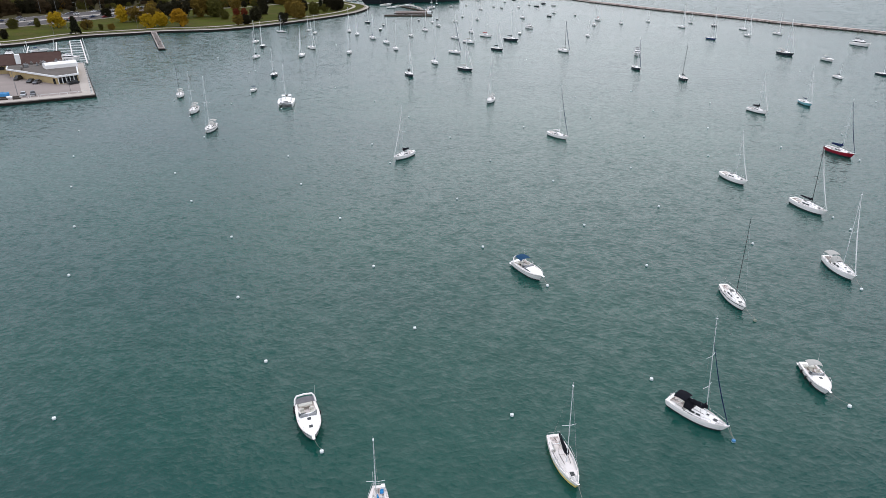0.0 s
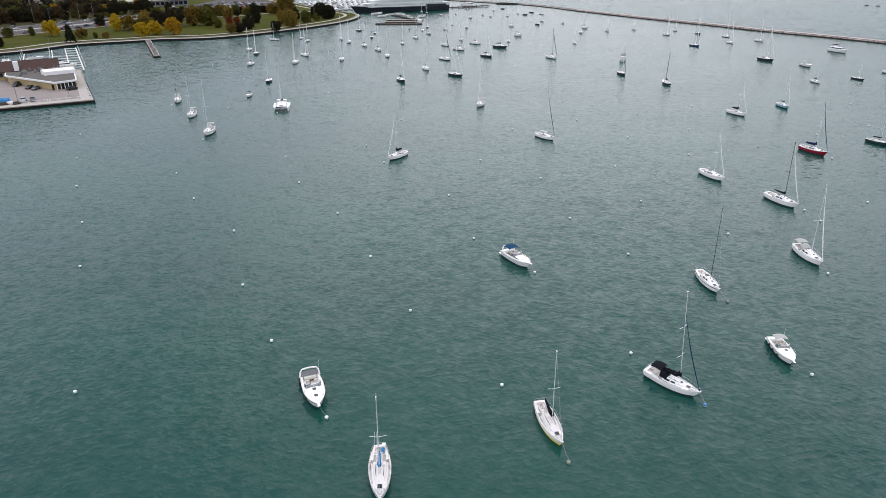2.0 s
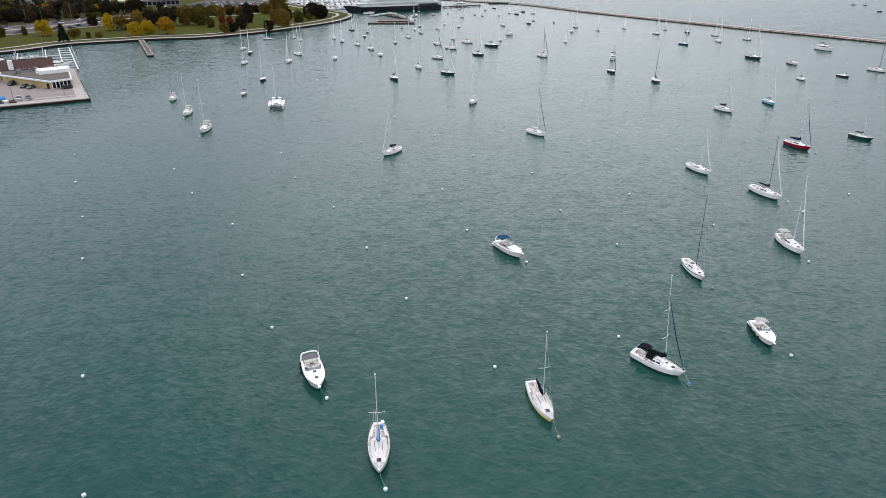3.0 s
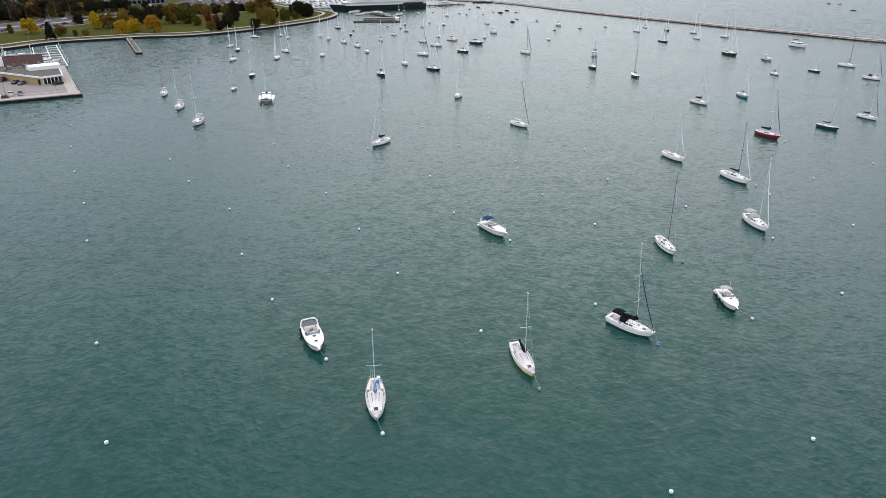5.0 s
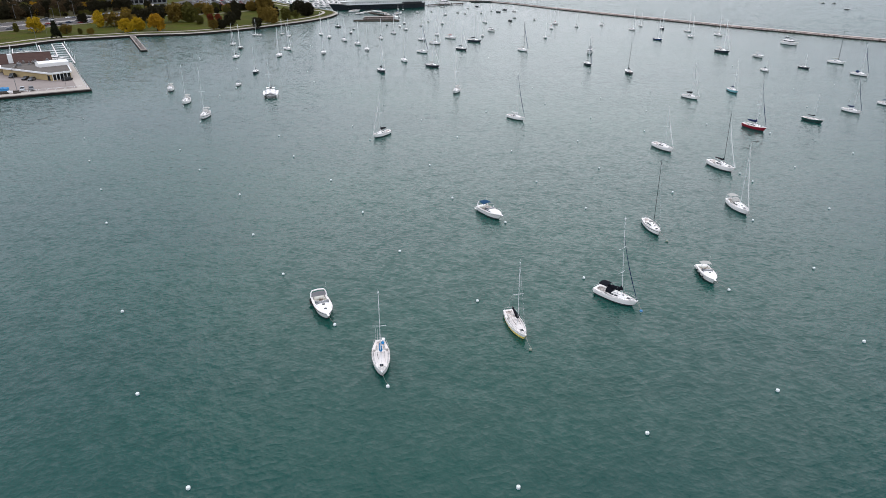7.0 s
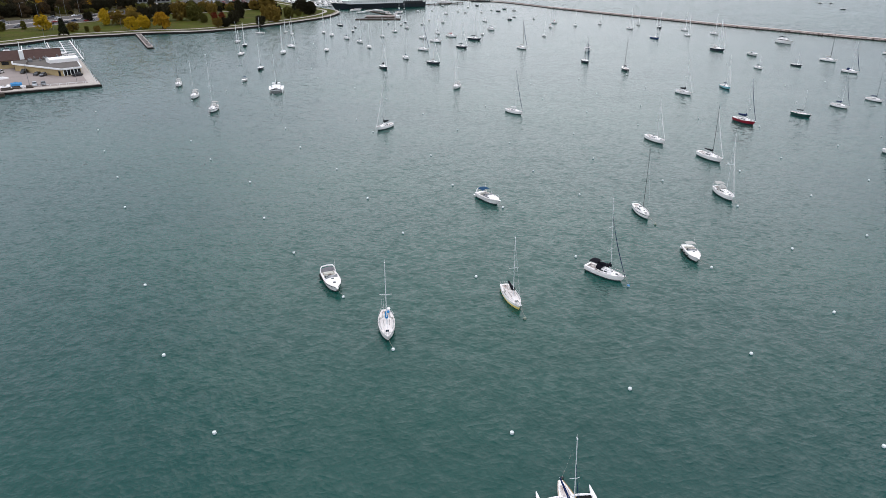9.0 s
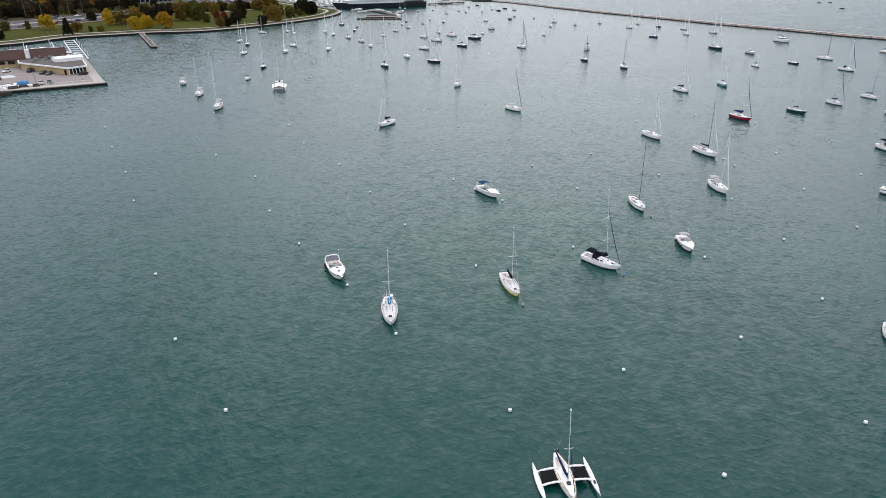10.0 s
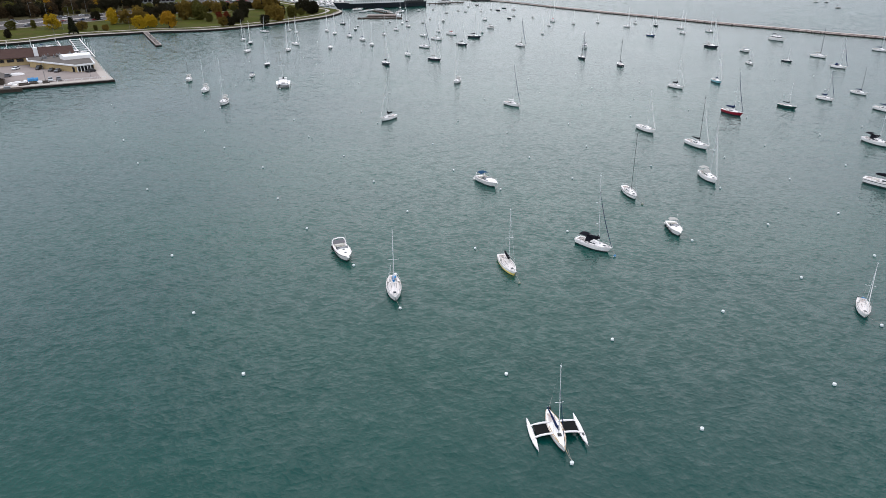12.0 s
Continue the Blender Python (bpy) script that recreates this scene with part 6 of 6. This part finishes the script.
for v in (98, 116, 134, 152, 170):
    for u in (-1.8, 13.4, 27.2, 39.6):
        part("piling", Shape().tube((u, -v, -1), (u, -v, 2.6), 0.17, 0.16, 8), WHITEPAINT, docks)
p = QUAY @ Vector((7, -101, 0))
yacht(p.x, p.y, 30, 11, "white motor yacht berthed at the club dock")
p = QUAY @ Vector((20, -140, 0))
motorboat(p.x, p.y, 36, 8, "white", "navy")
p = QUAY @ Vector((33, -125, 0))
yacht(p.x, p.y, 120, 12, "white cabin cruiser berthed behind the clubhouse")

# ---- traffic on the road and rows in the car park ----
rnd = random.Random(11)
mid = spline(ROADLINE, 30)
for k in range(44):
    lane = rnd.choice((-25, -21, -17, -13, -9, -5, 6, 10, 14, 18, 22, 26))
    i = rnd.randint(20, len(mid) - 20)
    q, r = offset(mid, lane)[i], offset(mid, lane)[i + 1]
    car(q[0], q[1], GROUND + 0.3, math.degrees(math.atan2(r[1] - q[1], r[0] - q[0])) + (180 if lane > 0 else 0), rnd.randint(0, 5), k % 5 == 0)
for row in range(6):
    for k in range(15):
        if rnd.random() < 0.86:
            car(-312 + k * 5.2 + row * 1.5, 668 + row * 19 + rnd.uniform(-0.4, 0.4) - k * 0.9, GROUND + 0.53, 80 + rnd.uniform(-4, 4), rnd.choice((0, 0, 2, 2, 3, 1, 4, 5)))

# ---- buildings at the back of the park ----
hall = thing("long_building", "long dark building with a pale flat roof", "building", pose(-356, 704, GROUND, 0, 0, 48))
part("wall", Shape().box(0, 0, 3.2, 62, 26, 6.4, 0.1), LAMPMETAL, hall)
part("roof", Shape().box(0, 0, 6.7, 65, 29, 0.6, 0.1), PALECONC, hall, "pale flat roof")
for k in range(12):
    part("window", Shape().box(-27.5 + k * 5, -13.1, 3.4, 3.8, 0.3, 3.2, 0.05), DARKGLASS, hall)
for n, (bx, by, w, dd, h) in enumerate(((-430, 640, 26, 16, 9), (-470, 690, 40, 18, 12), (-400, 730, 34, 18, 8), (-540, 700, 44, 20, 12))):
    b = thing("far_building", "pale building beyond the woods", "building", pose(bx, by, GROUND, 0, 0, 40))
    part("wall", Shape().box(0, 0, h / 2, w, dd, h, 0.1), PALECONC, b)
    part("roof", Shape().box(0, 0, h + 0.3, w + 1, dd + 1, 0.6, 0.1), FLATROOF, b)
    for k in range(int(w // 5)):
        part("window", Shape().box(-w / 2 + 3 + k * 5, -dd / 2 - 0.05, h * 0.55, 2.8, 0.3, h * 0.5, 0.05), DARKGLASS, b)

# ---- the old passenger ship ----
SL = 108.0
ship = thing("passenger_ship", "old passenger ship, black hull and white decks", "ship", pose(-88.5, 684.5, 0, 0, 0, 212.5))


def ship_sheer(s):
    return 5.0 + 2.6 * max(0, s - 0.6) ** 2 / 0.16 * 0.6 + 0.5 * max(0, 0.15 - s) / 0.15


a, b, rail = hull_shapes(SL, 17, 0.7, ship_sheer, 5, 3.2, 26, 2.0, 0.2)
part("hull", a, SHIPBLACK, ship, "black painted hull", True)
part("bottom", b, BOTTOM, ship, "", True)
part("bulwark_rail", rail, SHIPWHITE, ship)
part("deck", deck_shape(SL, 17, 0.7, ship_sheer, 3.2, (0.02, 0.03, 0.1)), BROWNWOOD, ship)


def tier(s0, s1, w, z0, h, round_front=4.0):
    x0, x1 = -SL / 2 + SL * s0, -SL / 2 + SL * s1
    out = [(x0, -w), (x1 - round_front, -w), (x1 - round_front * 0.3, -w * 0.75), (x1, -w * 0.3), (x1, w * 0.3), (x1 - round_front * 0.3, w * 0.75), (x1 - round_front, w), (x0, w)]
    return Shape().sheet(out, z0 + h, z0), x0, x1 - round_front


for n, (s0, s1, w, z0, h, pitch) in enumerate(((0.02, 0.86, 8.1, 5.1, 3.0, 2.6), (0.08, 0.8, 7.8, 8.2, 2.8, 3.4), (0.16, 0.74, 7.0, 11.1, 2.6, 3.0), (0.52, 0.7, 6.0, 13.8, 2.6, 2.0))):
    sh, x0, x1 = tier(s0, s1, w, z0, h)
    t = part("deck_house", sh, SHIPWHITE, ship, "white deck house")
    sh, _, _ = tier(s0 - 0.01, s1 + 0.012, w + 0.7, z0 + h, 0.14)
    part("deck_edge", sh, SHIPWHITE, t)
    wm = Shape().box(0, 0, 0, 0.7, 0.16, 0.55, 0.04).mesh("window", DARKGLASS)
    for k in range(int((x1 - x0 - 3) / pitch)):
        for sg in (1, -1):
            w_ob = part("window", wm, None, t)
            w_ob.location = (x0 + 2 + k * pitch, sg * w, z0 + h * 0.58)
    part("railing", Shape().box((x0 + x1) / 2, w + 0.65, z0 + h + 1.05, x1 - x0, 0.06, 0.06, 0.01).box((x0 + x1) / 2, -w - 0.65, z0 + h + 1.05, x1 - x0, 0.06, 0.06, 0.01), SHIPWHITE, t)
for k in range(18):
    part("porthole", Shape().tube((-40 + k * 4.4, 8.42, 3.4), (-40 + k * 4.4, 8.6, 3.4), 0.35, 0.35, 10), DARKGLASS, ship)
# solid black box paints the shaded inside of the side opening
part("side_shade_panel", Shape().box(-37, 8.0, 5.2, 24, 0.9, 2.6, 0.1), RUBBER, ship, "black box for the shade inside a side opening")
part("funnel", Shape().loft([[(x * k + 2, y * k, z) for x, y in ((4, 0), (2.5, 2.2), (-2.5, 2.2), (-4, 0), (-2.5, -2.2), (2.5, -2.2))] for k, z in ((1, 15), (0.9, 21))], True), SHIPBLACK, ship, "black funnel")
part("fore_mast", Shape().tube((26, 0, 8), (24, 0, 27), 0.4, 0.15), SHIPWHITE, ship)
for k in range(4):
    part("lifeboat", Shape().loft([[(-18 + k * 9 + x, 7.4 + w, 13.6), (-18 + k * 9 + x, 7.4 + w * 0.8, 12.9), (-18 + k * 9 + x, 7.4, 12.6), (-18 + k * 9 + x, 7.4 - w * 0.8, 12.9), (-18 + k * 9 + x, 7.4 - w, 13.6)]
                                   for x, w in ((-3, 0.1), (-2, 0.8), (0, 1.0), (2, 0.8), (3, 0.1))]), SHIPWHITE, ship, "white lifeboat")

# pontoon with sheds in front of the ship
pontoon = thing("pontoon", "dark timber pontoon with low brown sheds", "pontoon", pose(-72.5, 549, 0, 0, 0, 3.5))
part("float", Shape().box(0, 0, 0.35, 39, 5, 1.0, 0.1), BROWNWOOD, pontoon, "dark floating deck")
part("shed", Shape().box(0.5, 12, 0.8, 26, 3, 1.0, 0.1), BROWNWOOD, pontoon, "brown shed")
part("shed", Shape().box(0.5, 26, 0.8, 26, 3, 1.0, 0.1), BROWNWOOD, pontoon, "brown shed")
part("shed_roof", Shape().box(0.5, 12, 1.4, 26.6, 3.4, 0.16, 0.05), CAPSTONE, pontoon)
part("shed_roof", Shape().box(0.5, 26, 1.4, 26.6, 3.4, 0.16, 0.05), CAPSTONE, pontoon)
part("hut", Shape().box(16.4, 14, 1.5, 3.4, 5, 2.4, 0.2), WHITEPAINT, pontoon, "white hut")
part("link", Shape().box(-8, 13, 0.3, 2.5, 26, 0.6, 0.1), BROWNWOOD, pontoon)
part("link", Shape().box(14, 13, 0.3, 4, 26, 0.6, 0.1), BROWNWOOD, pontoon)
gang = thing("tender_dock", "walkway dock with moored tenders by the ship", "dock", pose(-77, 612, 0, 0, 0, 121))
part("walkway", Shape().box(0, 0, 0.4, 78, 4, 0.8, 0.1), BROWNWOOD, gang)
part("awning", Shape().box(-6, 0, 2.6, 22, 2.4, 0.25, 0.1), CAPSTONE, gang, "weathered awning roof")
for k in range(6):
    part("post", Shape().tube((-16 + k * 4, 1.1, 0.8), (-16 + k * 4, 1.1, 2.5), 0.1), WHITEPAINT, gang)
for k, (px, py, hd) in enumerate(((-92, 632, 20), (-84, 640, 200), (-106, 642, 30), (-62, 596, 100), (-70, 604, 120), (-60, 618, 60), (-97, 618, 30))):
    motorboat(px, py, hd, 9 + k % 3, "white", "navy" if k % 2 else None, False, (0.62,), (), "white tender moored by the ship's dock")
stern = thing("stern_dock", "dark timber dock off the ship's stern", "dock", pose(-20, 742, 0, 0, 0, 38))
part("deck", Shape().box(0, 0, 1.0, 52, 6, 0.6, 0.1), BROWNWOOD, stern)
for k in range(7):
    part("pile", Shape().tube((-24 + k * 8, -2.8, -1), (-24 + k * 8, -2.8, 2.4), 0.3), SEAWALL, stern)
yacht(-22, 752, 215, 18, "white motor yacht behind the stern dock")
plat = thing("breakwater_dock", "dark low dock beside the breakwater", "dock", pose(24, 795, 0, 0, 0, 2))
part("deck", Shape().box(0, 0, 0.8, 26, 8, 1.2, 0.1), SEAWALL, plat)
part("fender", Shape().box(0, -4.1, 0.7, 26, 0.3, 0.8, 0.05), RUBBER, plat)


# ---- marina basin behind the ship ----
def build_berthed():
    root = new("berthed_boat")
    a, b, rail = hull_shapes(9, 3.0, 0.85, lambda s: 1.0 + 0.4 * s, 0.9, 2.6, 8, 0.3, 0.2)
    part("hull", a, GEL, root, "", True)
    part("bottom", b, BOTTOM, root)
    part("deck", deck_shape(9, 3.0, 0.85, lambda s: 1.0 + 0.4 * s, 2.6, (0.05, 0.06, 0.1), 10), GEL, root)
    part("cabin", Shape().box(0.2, 0, 1.7, 3.6, 2.1, 1.1, 0.25), GEL, root)
    part("cabin_window", Shape().box(0.3, 0, 1.85, 3.5, 2.14, 0.4, 0.05), TINT, root)
    return root


ax, ay = Vector((-0.846, -0.533)), Vector((-0.533, 0.846))
rnd = random.Random(21)
for r in range(4):
    base = Vector((-128, 715)) + ay * (r * 36) + ax * (-30)
    dk = thing("marina_dock", "pale marina dock with berthed boats", "dock", pose(base.x + ax.x * 20, base.y + ax.y * 20, 0, 0, 0, 212), "marina docks")
    part("walkway", Shape().box(0, 0, 0.5, 120, 2.4, 0.6, 0.08), PALECONC, dk)
    part("power_post", Shape().box(10, 0.8, 1.2, 0.3, 0.3, 1.0, 0.05), WHITEPAINT, dk)
    for k in range(18):
        for sg in (1, -1):
            if rnd.random() < 0.9:
                q = base + ax * (-36 + k * 6.2) + ay * (sg * rnd.uniform(6, 7.5))
                place(("berthed",), build_berthed, q.x, q.y, 122.5 + (0 if sg > 0 else 180) + rnd.uniform(-3, 3), rnd.uniform(0.85, 1.25), "white cabin boat berthed stern-to in the marina", "motorboat", "marina boats")


# ---- single stones and slabs ----
# capping slabs and rubble of the breakwater along its near stretch
fine = [p for p in spline([(95, 706), (106, 690), (149, 620), (186, 566), (216, 520), (245, 484), (268, 451), (286, 430), (340, 372)], 60)]
breakwater = bpy.data.objects["breakwater"]
slab = Shape().box(0, 0, 0, 3.4, 3.5, 0.5, 0.12).mesh("slab", CAPSTONE)
rocks = []
rnd = random.Random(8)
for k in range(5):
    sh = Shape()
    pts = [(Vector((rnd.gauss(0, 1), rnd.gauss(0, 1), rnd.gauss(0, 1))).normalized() * rnd.uniform(0.75, 1.1)) for _ in range(14)]
    bm = bmesh.new()
    for q in pts:
        bm.verts.new(q)
    bmesh.ops.convex_hull(bm, input=bm.verts)
    me = bpy.data.meshes.new("stone")
    bm.to_mesh(me)
    bm.free()
    me.materials.append(ROCK)
    rocks.append(me)
step, acc, last, count = 3.55, 0.0, Vector(fine[0]), 0
for p, q in zip(fine, fine[1:]):
    v = Vector(q) - Vector(p)
    acc += v.length
    if acc >= step and count < 140:
        acc -= step
        count += 1
        n = Vector((v.y, -v.x)).normalized()
        c = Vector(q) + n * 3.9
        s = new("slab", slab)
        s.parent = breakwater
        s.location, s.rotation_euler = (c.x, c.y, 1.35 + rnd.uniform(-0.05, 0.06)), (rnd.uniform(-0.02, 0.02), rnd.uniform(-0.02, 0.02), math.atan2(v.y, v.x))
        for d in (0.7, 1.7, 7.9):
            c = Vector(q) + n * (d + rnd.uniform(-0.4, 0.4)) + v.normalized() * rnd.uniform(-1, 1)
            s = new("stone", rnd.choice(rocks))
            s.parent = breakwater
            s.location, s.scale = (c.x, c.y, 0.2 + (d > 1.5) * 0.5 + rnd.uniform(-0.2, 0.2)), [rnd.uniform(0.5, 0.95) for _ in range(3)]
            s.rotation_euler = [rnd.uniform(0, 6) for _ in range(3)]

# paving slabs of the quay apron
apron = bpy.data.objects["quay_apron"]
pave = Shape().box(0, 0, 0, 2.42, 2.36, 0.1, 0.02).mesh("paving_slab", PALECONC)
for i in range(20):
    for j in range(2):
        q = QUAY @ Vector((1.4 + i * 2.45, -(1.4 + j * 2.4), 1.52))
        s = new("paving_slab", pave)
        s.parent = apron
        s.location, s.rotation_euler = q, (0, 0, radians(-146.2))
